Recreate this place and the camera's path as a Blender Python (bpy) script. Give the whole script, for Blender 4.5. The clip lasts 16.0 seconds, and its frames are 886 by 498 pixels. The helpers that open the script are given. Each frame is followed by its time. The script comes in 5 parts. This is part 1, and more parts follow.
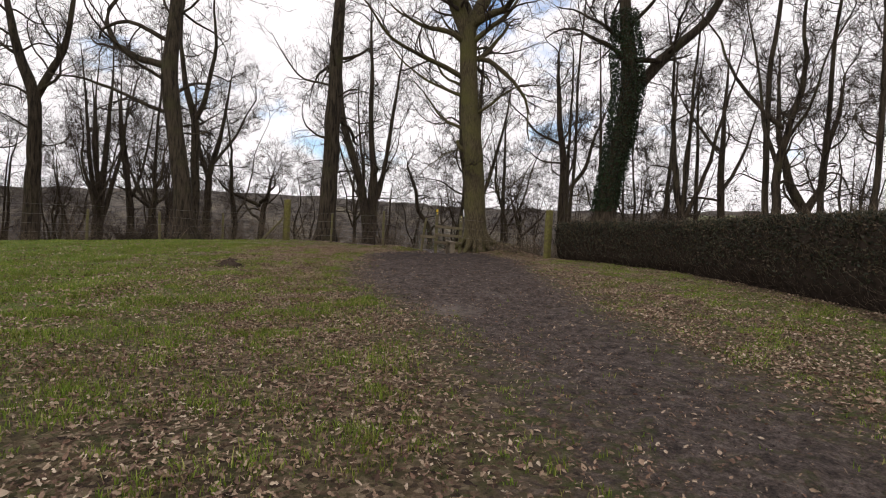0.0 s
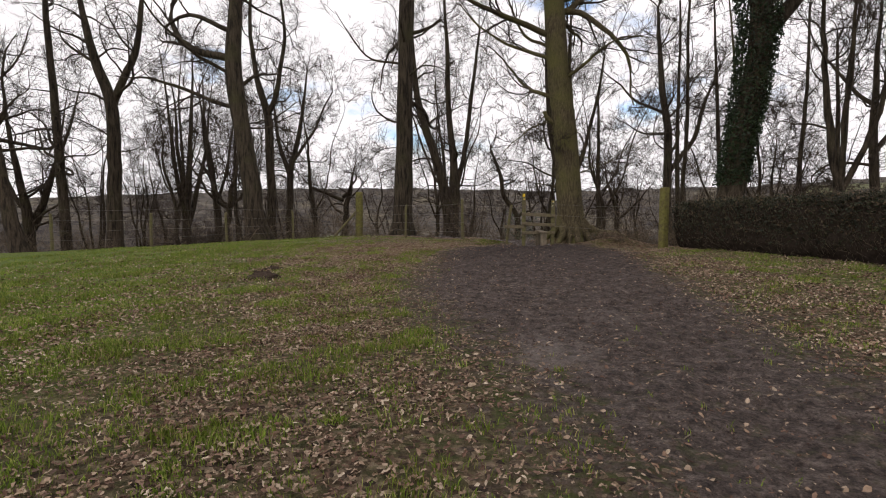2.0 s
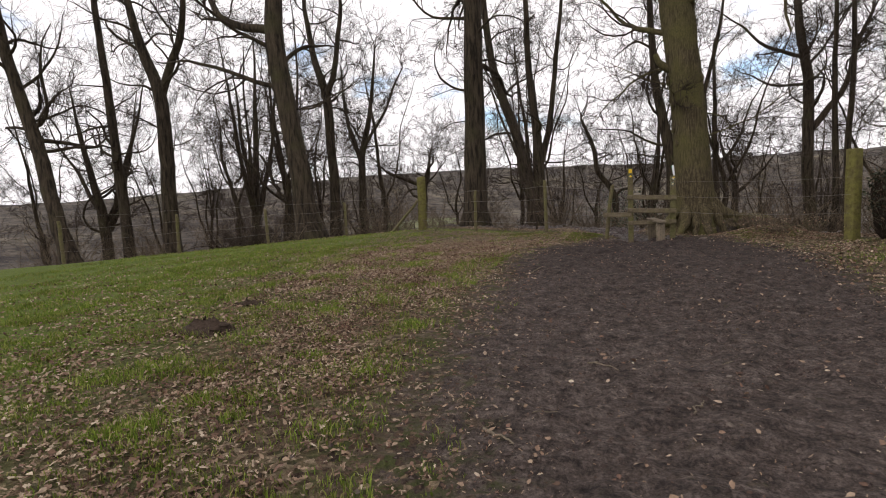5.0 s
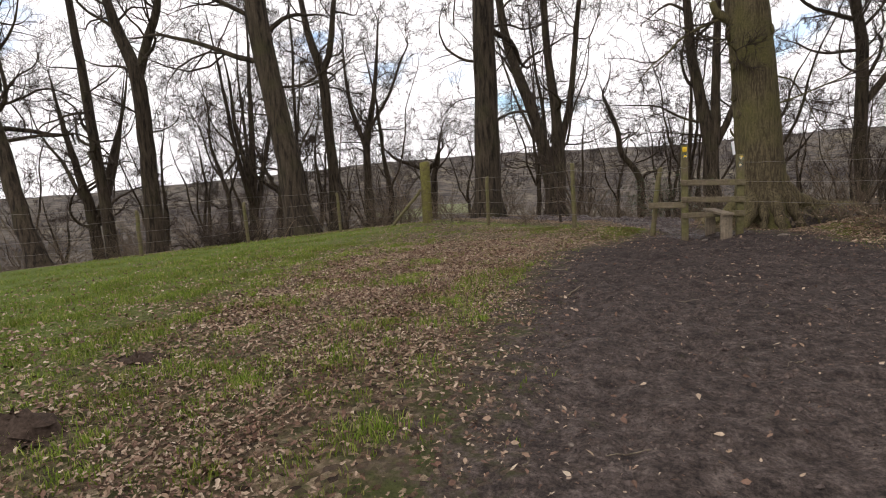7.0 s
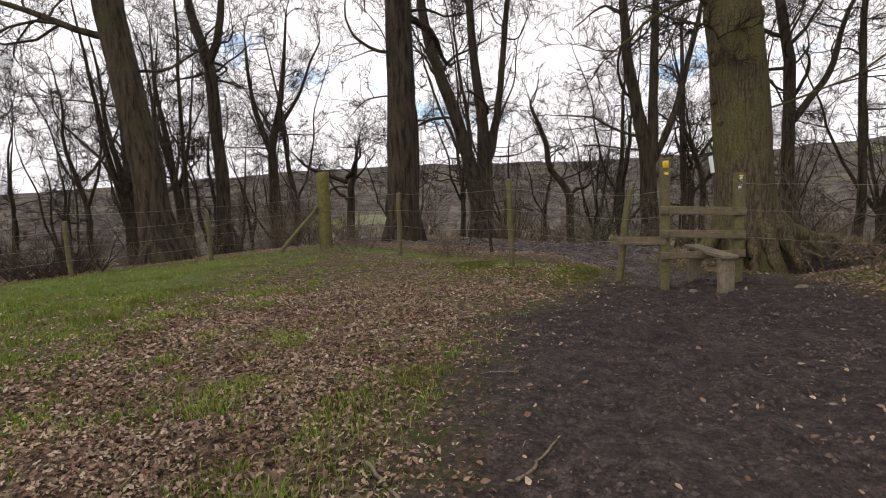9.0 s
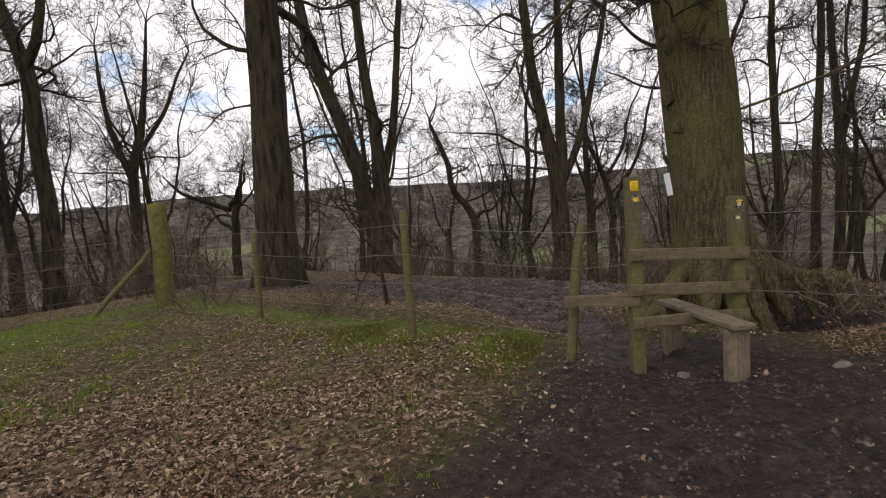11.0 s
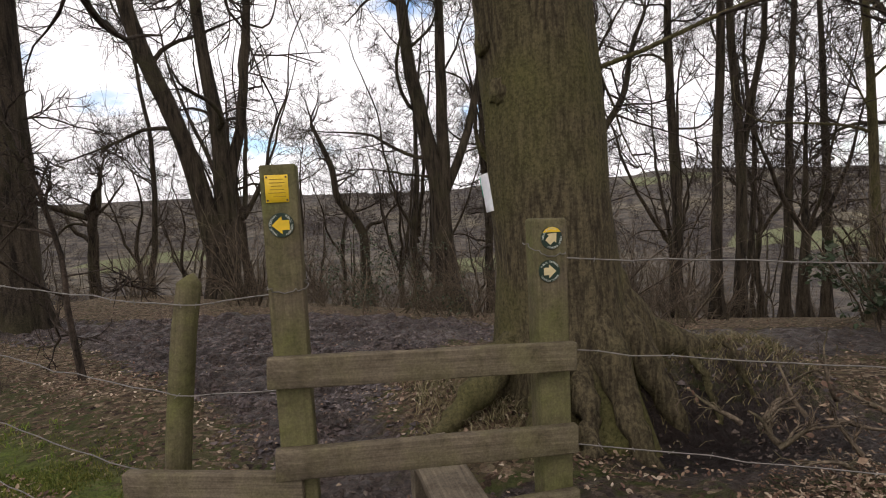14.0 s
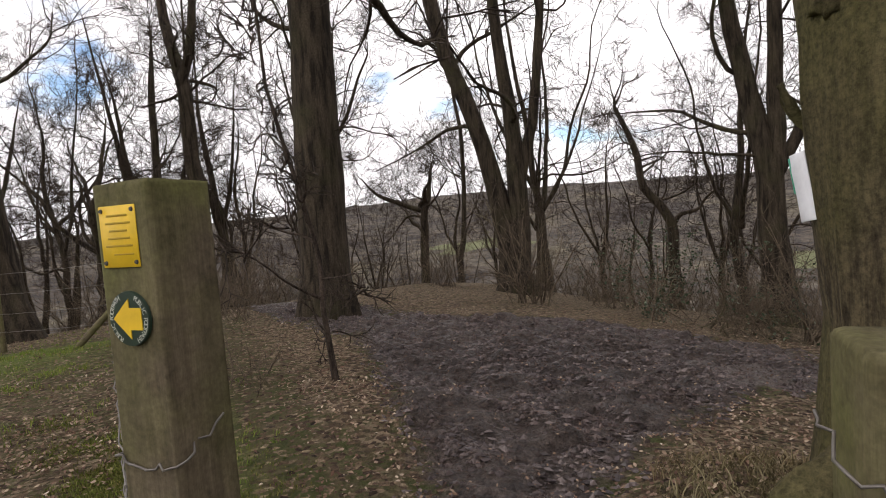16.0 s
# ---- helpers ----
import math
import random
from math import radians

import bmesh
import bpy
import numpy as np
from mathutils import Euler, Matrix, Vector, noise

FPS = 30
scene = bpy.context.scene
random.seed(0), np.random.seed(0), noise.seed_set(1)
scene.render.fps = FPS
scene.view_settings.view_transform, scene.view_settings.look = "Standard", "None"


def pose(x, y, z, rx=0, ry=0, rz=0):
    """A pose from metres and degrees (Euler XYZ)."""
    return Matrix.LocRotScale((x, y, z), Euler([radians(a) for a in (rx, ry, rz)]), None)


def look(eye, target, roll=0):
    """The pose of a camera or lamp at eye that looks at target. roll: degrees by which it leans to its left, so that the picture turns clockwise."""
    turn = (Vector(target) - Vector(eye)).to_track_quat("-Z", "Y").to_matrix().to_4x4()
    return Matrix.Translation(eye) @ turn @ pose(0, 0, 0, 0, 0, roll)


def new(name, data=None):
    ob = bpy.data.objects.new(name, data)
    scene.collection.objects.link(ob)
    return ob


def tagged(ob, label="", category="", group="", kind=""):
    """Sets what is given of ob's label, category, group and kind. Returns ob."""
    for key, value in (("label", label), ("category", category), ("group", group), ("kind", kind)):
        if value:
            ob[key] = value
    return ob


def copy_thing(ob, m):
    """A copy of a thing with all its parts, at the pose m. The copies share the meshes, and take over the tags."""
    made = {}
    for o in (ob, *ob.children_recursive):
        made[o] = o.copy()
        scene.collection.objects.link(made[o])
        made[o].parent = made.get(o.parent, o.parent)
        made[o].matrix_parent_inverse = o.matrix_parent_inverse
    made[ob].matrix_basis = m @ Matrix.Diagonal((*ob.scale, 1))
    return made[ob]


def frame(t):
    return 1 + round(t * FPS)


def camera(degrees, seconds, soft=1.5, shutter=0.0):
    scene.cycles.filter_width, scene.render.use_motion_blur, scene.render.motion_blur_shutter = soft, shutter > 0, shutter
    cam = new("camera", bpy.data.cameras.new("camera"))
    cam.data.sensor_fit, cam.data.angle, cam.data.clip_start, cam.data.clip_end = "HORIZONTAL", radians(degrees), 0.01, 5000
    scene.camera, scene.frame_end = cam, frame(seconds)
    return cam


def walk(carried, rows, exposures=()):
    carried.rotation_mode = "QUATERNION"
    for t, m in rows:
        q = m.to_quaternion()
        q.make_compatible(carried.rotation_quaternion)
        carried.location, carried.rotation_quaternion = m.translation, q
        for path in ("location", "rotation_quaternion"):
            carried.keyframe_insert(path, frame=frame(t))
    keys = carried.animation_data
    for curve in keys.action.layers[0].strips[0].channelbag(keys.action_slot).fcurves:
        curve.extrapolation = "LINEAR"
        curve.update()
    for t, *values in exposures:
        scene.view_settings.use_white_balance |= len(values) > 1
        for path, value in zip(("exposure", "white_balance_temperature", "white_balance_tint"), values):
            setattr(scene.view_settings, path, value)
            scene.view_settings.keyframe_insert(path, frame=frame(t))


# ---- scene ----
cam = camera(78.35, 16.0, 1.0)
PATH = [
    (0, (-1.460, -4.987, 1.173), (-1.295, -2.996, 1.076), 2.79),
    (0.5, (-1.448, -4.162, 1.187), (-1.465, -2.166, 1.063), 1.33),
    (1, (-1.379, -3.391, 1.197), (-1.368, -1.397, 1.040), 0.32),
    (1.5, (-1.273, -2.670, 1.211), (-1.380, -0.679, 1.048), -0.32),
    (2, (-1.199, -1.979, 1.221), (-1.361, 0.008, 1.070), -0.07),
    (2.5, (-1.150, -1.275, 1.225), (-1.315, 0.712, 1.066), -0.36),
    (3, (-1.129, -0.541, 1.232), (-1.385, 1.435, 1.053), -0.80),
    (3.5, (-1.101, 0.233, 1.245), (-1.336, 2.212, 1.074), -1.09),
    (4, (-1.095, 0.969, 1.269), (-1.395, 2.938, 1.093), -1.49),
    (4.5, (-1.127, 1.667, 1.311), (-1.412, 3.637, 1.117), -1.08),
    (5, (-1.190, 2.312, 1.375), (-1.680, 4.239, 1.162), -2.74),
    (7.5, (-1.752, 5.702, 1.407), (-2.292, 7.609, 1.140), -3.69),
    (8, (-1.840, 6.553, 1.430), (-2.294, 8.483, 1.162), -3.05),
    (8.5, (-1.922, 7.411, 1.457), (-2.345, 9.349, 1.200), -2.80),
    (9, (-2.001, 8.316, 1.486), (-2.269, 10.284, 1.249), -2.48),
    (11.5, (-1.843, 11.790, 1.645), (-1.649, 13.773, 1.469), -3.67),
    (12, (-1.497, 12.368, 1.680), (-1.160, 14.331, 1.490), -3.10),
    (12.5, (-1.151, 12.874, 1.654), (-0.720, 14.818, 1.474), -3.17),
    (13, (-0.644, 13.234, 1.589), (-0.074, 15.146, 1.445), -3.31),
    (13.5, (-0.205, 13.612, 1.542), (0.254, 15.553, 1.404), -3.65),
    (14, (0.187, 14.049, 1.533), (0.543, 16.011, 1.378), -2.99),
    (14.5, (0.457, 14.409, 1.561), (0.494, 16.403, 1.414), -2.52),
    (15, (0.527, 14.845, 1.582), (0.274, 16.824, 1.443), -1.31),
    (15.5, (0.637, 15.205, 1.525), (0.137, 17.136, 1.378), -2.15),
    (16, (0.709, 15.353, 1.618), (-0.039, 17.203, 1.489), -4.28),
]
walk(cam, [(t, look(eye, target, roll)) for t, eye, target, roll in PATH],
     [(0, -0.06), (5, 0.05), (7.5, 0.36), (9, 0.18), (11.5, -0.02), (12.2, 0.2), (15, 0.08), (16, 0.26)])

# ---- world and light ----
world = bpy.data.worlds.new("world")
scene.world = world
world.use_nodes = True
wn, wl = world.node_tree.nodes, world.node_tree.links
wn.clear()
w_out = wn.new("ShaderNodeOutputWorld")
w_bg = wn.new("ShaderNodeBackground")
w_sky = wn.new("ShaderNodeTexSky")
w_sky.sky_type, w_sky.sun_disc = "NISHITA", False
w_sky.sun_elevation, w_sky.sun_rotation = radians(42), radians(222)
w_geo = wn.new("ShaderNodeTexCoord")
w_map = wn.new("ShaderNodeMapping")
w_map.inputs["Scale"].default_value = (1.0, 1.0, 2.2)
w_noise = wn.new("ShaderNodeTexNoise")
w_noise.inputs["Scale"].default_value = 3.2
w_noise.inputs["Detail"].default_value = 7
w_noise.inputs["Roughness"].default_value = 0.55
w_ramp = wn.new("ShaderNodeValToRGB")
w_ramp.color_ramp.elements[0].position = 0.35
w_ramp.color_ramp.elements[1].position = 0.43
w_dim = wn.new("ShaderNodeMix")
w_dim.data_type = "RGBA"
w_dim.blend_type = "MULTIPLY"
w_dim.inputs[0].default_value = 1.0
w_dim.inputs[7].default_value = (0.19, 0.19, 0.195, 1)
w_mix = wn.new("ShaderNodeMix")
w_mix.data_type = "RGBA"
w_mix.inputs[7].default_value = (1.17, 1.115, 1.135, 1)
wl.new(w_geo.outputs["Generated"], w_map.inputs["Vector"])
wl.new(w_map.outputs["Vector"], w_noise.inputs["Vector"])
wl.new(w_noise.outputs["Fac"], w_ramp.inputs["Fac"])
wl.new(w_sky.outputs["Color"], w_dim.inputs[6])
wl.new(w_dim.outputs[2], w_mix.inputs[6])
wl.new(w_ramp.outputs["Color"], w_mix.inputs[0])
wl.new(w_mix.outputs[2], w_bg.inputs["Color"])
w_bg.inputs["Strength"].default_value = 1.0
wl.new(w_bg.outputs["Background"], w_out.inputs["Surface"])

sun = new("sun", bpy.data.lights.new("sun", "SUN"))
sun.data.energy, sun.data.angle, sun.data.color = 0.4, radians(20), (1.0, 0.94, 0.85)
sun.matrix_world = look((0, 0, 60), (55, 60, -15))


# ---- materials ----
def material(name, rough=0.9, spec=0.25):
    m = bpy.data.materials.new(name)
    m.use_nodes = True
    b = m.node_tree.nodes["Principled BSDF"]
    b.inputs["Roughness"].default_value = rough
    b.inputs["Specular IOR Level"].default_value = spec
    return m, m.node_tree.nodes, m.node_tree.links, b


def noise_node(nodes, links, vec, scale, detail=4.0, rough=0.6):
    n = nodes.new("ShaderNodeTexNoise")
    n.inputs["Scale"].default_value, n.inputs["Detail"].default_value, n.inputs["Roughness"].default_value = scale, detail, rough
    if vec is not None:
        links.new(vec, n.inputs["Vector"])
    return n.outputs["Fac"]


def ramp(nodes, links, fac, stops):
    r = nodes.new("ShaderNodeValToRGB")
    els = r.color_ramp.elements
    while len(els) < len(stops):
        els.new(0.5)
    for el, (p, c) in zip(els, stops):
        el.position = p
        el.color = (*c, 1) if len(c) == 3 else c
    links.new(fac, r.inputs["Fac"])
    return r.outputs["Color"]


def mixed(nodes, links, fac, a, b, blend="MIX"):
    n = nodes.new("ShaderNodeMix")
    n.data_type, n.blend_type = "RGBA", blend
    for s, v in ((0, fac), (6, a), (7, b)):
        if isinstance(v, (int, float)):
            n.inputs[s].default_value = v
        elif isinstance(v, tuple):
            n.inputs[s].default_value = (*v, 1)
        else:
            links.new(v, n.inputs[s])
    return n.outputs[2]


def math_node(nodes, links, op, a, b, c=None):
    n = nodes.new("ShaderNodeMath")
    n.operation = op
    for i, v in enumerate((a, b, c)):
        if v is None:
            continue
        if isinstance(v, (int, float)):
            n.inputs[i].default_value = v
        else:
            links.new(v, n.inputs[i])
    return n.outputs[0]


def bump(nodes, links, b, height, strength, distance):
    n = nodes.new("ShaderNodeBump")
    n.inputs["Strength"].default_value, n.inputs["Distance"].default_value = strength, distance
    links.new(height, n.inputs["Height"])
    links.new(n.outputs["Normal"], b.inputs["Normal"])


def coords(nodes, links, scale=(1, 1, 1), kind="Object"):
    tc, mp = nodes.new("ShaderNodeTexCoord"), nodes.new("ShaderNodeMapping")
    mp.inputs["Scale"].default_value = scale
    links.new(tc.outputs[kind], mp.inputs["Vector"])
    return mp.outputs["Vector"]


def bark(name, dark, light, moss, moss_at=0.55, ridge=9.0, depth=0.03):
    m, n, l, b = material(name, 0.95, 0.15)
    v = coords(n, l, (ridge, ridge, ridge * 0.16))
    v2 = coords(n, l)
    f = noise_node(n, l, v, 1.0, 5, 0.65)
    big = noise_node(n, l, v2, 0.9, 3)
    fine = noise_node(n, l, v2, 42, 5, 0.75)
    c = ramp(n, l, f, [(0.38, dark), (0.6, light)])
    c = mixed(n, l, ramp(n, l, big, [(moss_at - 0.1, (0, 0, 0)), (moss_at + 0.12, (1, 1, 1))]), c, moss)
    c = mixed(n, l, 0.7, c, ramp(n, l, fine, [(0.34, (0.35, 0.34, 0.32)), (0.66, (1.6, 1.6, 1.5))]), "MULTIPLY")
    l.new(c, b.inputs["Base Color"])
    bump(n, l, b, math_node(n, l, "ADD", f, math_node(n, l, "MULTIPLY", fine, 0.35)), 0.9, depth)
    return m


M_OAK = bark("oak_bark", (0.045, 0.035, 0.022), (0.115, 0.093, 0.055), (0.1, 0.092, 0.036), 0.54, 30.0, 0.03)
M_BARK = bark("tree_bark", (0.018, 0.014, 0.011), (0.072, 0.056, 0.04), (0.058, 0.053, 0.028), 0.62)
M_TWIG = bark("twig_bark", (0.022, 0.017, 0.014), (0.07, 0.052, 0.041), (0.058, 0.05, 0.032), 0.66, 20, 0.004)
M_BRUSH = bark("brush_bark", (0.06, 0.046, 0.035), (0.17, 0.13, 0.095), (0.12, 0.105, 0.06), 0.6, 20, 0.004)


def weathered_timber(name, dark, light, algae, amount):
    m, n, l, b = material(name, 0.88, 0.15)
    v = coords(n, l, (75, 75, 3.2))
    v2 = coords(n, l)
    f = noise_node(n, l, v, 1.0, 6, 0.7)
    big = noise_node(n, l, v2, 4.0, 5)
    blotch = noise_node(n, l, v2, 13.0, 5, 0.7)
    fine = noise_node(n, l, v2, 110, 3)
    c = ramp(n, l, f, [(0.22, dark), (0.78, light)])
    c = mixed(n, l, ramp(n, l, big, [(amount - 0.14, (0, 0, 0)), (amount + 0.14, (1, 1, 1))]), c, algae)
    c = mixed(n, l, 0.65, c, ramp(n, l, blotch, [(0.33, (0.5, 0.47, 0.43)), (0.5, (1, 1, 1)), (0.68, (1.35, 1.33, 1.28))]), "MULTIPLY")
    c = mixed(n, l, 0.5, c, ramp(n, l, fine, [(0.3, (0.55, 0.55, 0.52)), (0.7, (1.3, 1.3, 1.28))]), "MULTIPLY")
    l.new(c, b.inputs["Base Color"])
    bump(n, l, b, math_node(n, l, "ADD", f, math_node(n, l, "MULTIPLY", blotch, 0.6)), 0.6, 0.006)
    return m


M_POST = weathered_timber("post_timber", (0.06, 0.047, 0.032), (0.185, 0.148, 0.095), (0.12, 0.115, 0.045), 0.49)
M_RAIL = weathered_timber("rail_timber", (0.07, 0.056, 0.039), (0.21, 0.168, 0.115), (0.13, 0.115, 0.055), 0.57)
M_PLANK = weathered_timber("plank_timber", (0.09, 0.072, 0.053), (0.27, 0.22, 0.16), (0.19, 0.16, 0.10), 0.68)
M_LICHEN = weathered_timber("lichen_timber", (0.06, 0.05, 0.026), (0.16, 0.13, 0.065), (0.15, 0.138, 0.042), 0.45)


def plain(name, col, rough=0.6, spec=0.3, metal=0.0, var=0.25, scale=30):
    m, n, l, b = material(name, rough, spec)
    b.inputs["Metallic"].default_value = metal
    f = noise_node(n, l, coords(n, l), scale, 4)
    lo = tuple(x * (1 - var) for x in col)
    hi = tuple(min(1, x * (1 + var)) for x in col)
    l.new(ramp(n, l, f, [(0.3, lo), (0.7, hi)]), b.inputs["Base Color"])
    return m


M_WIRE = plain("galvanised_wire", (0.20, 0.18, 0.16), 0.55, 0.5, 0.6)
M_YELLOW = plain("yellow_plastic", (0.72, 0.47, 0.02), 0.45, 0.4, 0, 0.12)
M_GREEN = plain("dark_green_plastic", (0.014, 0.03, 0.017), 0.45, 0.4, 0, 0.3)
M_CREAM = plain("cream_plastic", (0.62, 0.5, 0.27), 0.5, 0.4, 0, 0.1)
M_INK = plain("brown_ink", (0.42, 0.27, 0.02), 0.6)
M_PALE = plain("pale_lettering", (0.55, 0.56, 0.48), 0.6)
M_SCREW = plain("dull_screw", (0.08, 0.075, 0.07), 0.5, 0.5, 0.7)
M_PAPER = plain("white_paper", (0.8, 0.8, 0.82), 0.6, 0.3, 0, 0.06)
M_SLEEVE = plain("green_strip", (0.05, 0.32, 0.2), 0.4, 0.4, 0, 0.1)
M_STONE = plain("grey_stone", (0.17, 0.14, 0.115), 0.9, 0.2, 0, 0.4, 14)


def litter_mat(name, stops, rough=0.8):
    m, n, l, b = material(name, rough, 0.25)
    g = n.new("ShaderNodeNewGeometry")
    c = ramp(n, l, g.outputs["Random Per Island"], stops)
    f = noise_node(n, l, coords(n, l), 60, 3)
    c = mixed(n, l, 0.5, c, ramp(n, l, f, [(0.3, (0.35, 0.33, 0.3)), (0.7, (1, 1, 1))]), "MULTIPLY")
    drift = noise_node(n, l, coords(n, l), 1.3, 3)
    c = mixed(n, l, 0.6, c, ramp(n, l, drift, [(0.35, (0.62, 0.48, 0.42)), (0.55, (1, 1, 1)), (0.7, (1.25, 1.22, 1.15))]), "MULTIPLY")
    l.new(c, b.inputs["Base Color"])
    return m


M_LEAF = litter_mat("dead_oak_leaf", [(0.0, (0.085, 0.052, 0.036)), (0.3, (0.215, 0.13, 0.092)), (0.62, (0.35, 0.25, 0.17)), (0.88, (0.43, 0.335, 0.24)), (1.0, (0.58, 0.48, 0.36))])
M_GRASS = litter_mat("grass_blade", [(0.0, (0.1, 0.15, 0.016)), (0.5, (0.185, 0.275, 0.03)), (0.8, (0.28, 0.33, 0.06)), (1.0, (0.4, 0.36, 0.15))])
M_MOSS = litter_mat("moss_tuft", [(0.0, (0.075, 0.1, 0.016)), (0.7, (0.17, 0.195, 0.035)), (1.0, (0.3, 0.27, 0.08))])
M_HEDGE = litter_mat("hedge_leaf", [(0.0, (0.015, 0.018, 0.01)), (0.5, (0.034, 0.04, 0.02)), (0.8, (0.062, 0.062, 0.033)), (1.0, (0.14, 0.095, 0.058))], 0.55)
# near-black brown: the shade inside the hedge, put into the colour
M_HEDGE_CORE = plain("hedge_inner_shade", (0.035, 0.026, 0.02), 0.95, 0.1, 0, 0.5, 9)
M_IVY = litter_mat("ivy_leaf", [(0.0, (0.012, 0.022, 0.009)), (0.6, (0.025, 0.045, 0.016)), (1.0, (0.05, 0.075, 0.03))], 0.45)
M_HOLLY = litter_mat("holly_leaf", [(0.0, (0.03, 0.05, 0.022)), (0.6, (0.06, 0.085, 0.04)), (1.0, (0.2, 0.22, 0.15))], 0.4)

# ground: soil under grass, litter and churned mud, by the sheet's own cover values
M_GROUND, n, l, b = material("woodland_ground", 0.92, 0.2)
pos = coords(n, l)


def cover(name):
    a = n.new("ShaderNodeAttribute")
    a.attribute_name = name
    return a.outputs["Fac"]


n_fine, n_mid, n_big = noise_node(n, l, pos, 26, 5, 0.7), noise_node(n, l, pos, 5, 5, 0.65), noise_node(n, l, pos, 0.8, 4)
flake = n.new("ShaderNodeTexVoronoi")
flake.inputs["Scale"].default_value = 24
l.new(pos, flake.inputs["Vector"])
flake_tone = n.new("ShaderNodeSeparateColor")
l.new(flake.outputs["Color"], flake_tone.inputs["Color"])
leafy = ramp(n, l, flake_tone.outputs["Red"], [(0.0, (0.05, 0.032, 0.022)), (0.35, (0.13, 0.085, 0.054)), (0.7, (0.24, 0.17, 0.11)), (1.0, (0.4, 0.31, 0.21))])
leafy = mixed(n, l, 0.7, leafy, ramp(n, l, n_fine, [(0.3, (0.35, 0.33, 0.3)), (0.65, (1.25, 1.25, 1.22))]), "MULTIPLY")
turf = mixed(n, l, ramp(n, l, n_mid, [(0.42, (0, 0, 0)), (0.62, (1, 1, 1))]), (0.085, 0.094, 0.03), (0.15, 0.115, 0.066))
turf = mixed(n, l, math_node(n, l, "GREATER_THAN", flake_tone.outputs["Green"], 0.66), turf, leafy)
turf = mixed(n, l, 0.55, turf, ramp(n, l, n_fine, [(0.3, (0.3, 0.3, 0.28)), (0.7, (1.35, 1.3, 1.2))]), "MULTIPLY")
lush = mixed(n, l, ramp(n, l, n_fine, [(0.35, (0, 0, 0)), (0.65, (1, 1, 1))]), (0.08, 0.11, 0.018), (0.185, 0.24, 0.042))
n_tread = noise_node(n, l, pos, 8.5, 6, 0.7)
mud = ramp(n, l, n_tread, [(0.32, (0.034, 0.026, 0.023)), (0.5, (0.1, 0.077, 0.066)), (0.68, (0.19, 0.152, 0.133))])
mud = mixed(n, l, 0.8, mud, ramp(n, l, noise_node(n, l, pos, 38, 6, 0.8), [(0.36, (0.25, 0.24, 0.23)), (0.62, (1.7, 1.68, 1.65))]), "MULTIPLY")
wood_far = ramp(n, l, noise_node(n, l, pos, 0.07, 9, 0.85), [(0.4, (0.026, 0.022, 0.02)), (0.5, (0.08, 0.066, 0.054)), (0.6, (0.16, 0.135, 0.1))])
wood_far = mixed(n, l, 0.8, wood_far, ramp(n, l, noise_node(n, l, pos, 0.009, 5, 0.6), [(0.35, (0.45, 0.42, 0.45)), (0.55, (1.0, 1.0, 0.95)), (0.7, (1.5, 1.55, 1.2))]), "MULTIPLY")
field_far = mixed(n, l, ramp(n, l, n_big, [(0.4, (0, 0, 0)), (0.6, (1, 1, 1))]), (0.1, 0.115, 0.05), (0.17, 0.165, 0.085))


def edge(name, lo=0.3, hi=0.7, amount=0.5):
    f = math_node(n, l, "ADD", cover(name), math_node(n, l, "MULTIPLY", math_node(n, l, "SUBTRACT", n_mid, 0.5), amount * 2))
    return ramp(n, l, f, [(lo, (0, 0, 0)), (hi, (1, 1, 1))])


gc = mixed(n, l, edge("lush"), turf, lush)
gc = mixed(n, l, edge("litter"), gc, leafy)
# pale mud patches; the one on the far track is a painted sky sheen
mud = mixed(n, l, edge("pale", 0.3, 0.9), mud, (0.27, 0.225, 0.2))
# mud darker towards the stile, on the wet track and in the root hollow
mud = mixed(n, l, math_node(n, l, "MULTIPLY", cover("dark_mud"), 0.6), mud, (0.03, 0.022, 0.02))
gc = mixed(n, l, edge("mud", 0.25, 0.75, 0.9), gc, mud)
gc = mixed(n, l, edge("far", 0.4, 0.6, 0.1), gc, wood_far)
gc = mixed(n, l, edge("field", 0.45, 0.55, 0.05), gc, field_far)
l.new(gc, b.inputs["Base Color"])
wet = ramp(n, l, math_node(n, l, "MULTIPLY", cover("wet"), n_mid), [(0.22, (0.92, 0.92, 0.92)), (0.5, (0.36, 0.36, 0.36))])
l.new(wet, b.inputs["Roughness"])
n_clod = n.new("ShaderNodeTexVoronoi")
n_clod.inputs["Scale"].default_value = 11
l.new(pos, n_clod.inputs["Vector"])
relief = math_node(n, l, "ADD", math_node(n, l, "MULTIPLY", n_fine, 1.3), math_node(n, l, "MULTIPLY", n_mid, 1.6))
relief = math_node(n, l, "ADD", relief, math_node(n, l, "MULTIPLY", math_node(n, l, "MULTIPLY", n_clod.outputs["Distance"], cover("mud")), -1.8))
bump(n, l, b, relief, 1.0, 0.075)


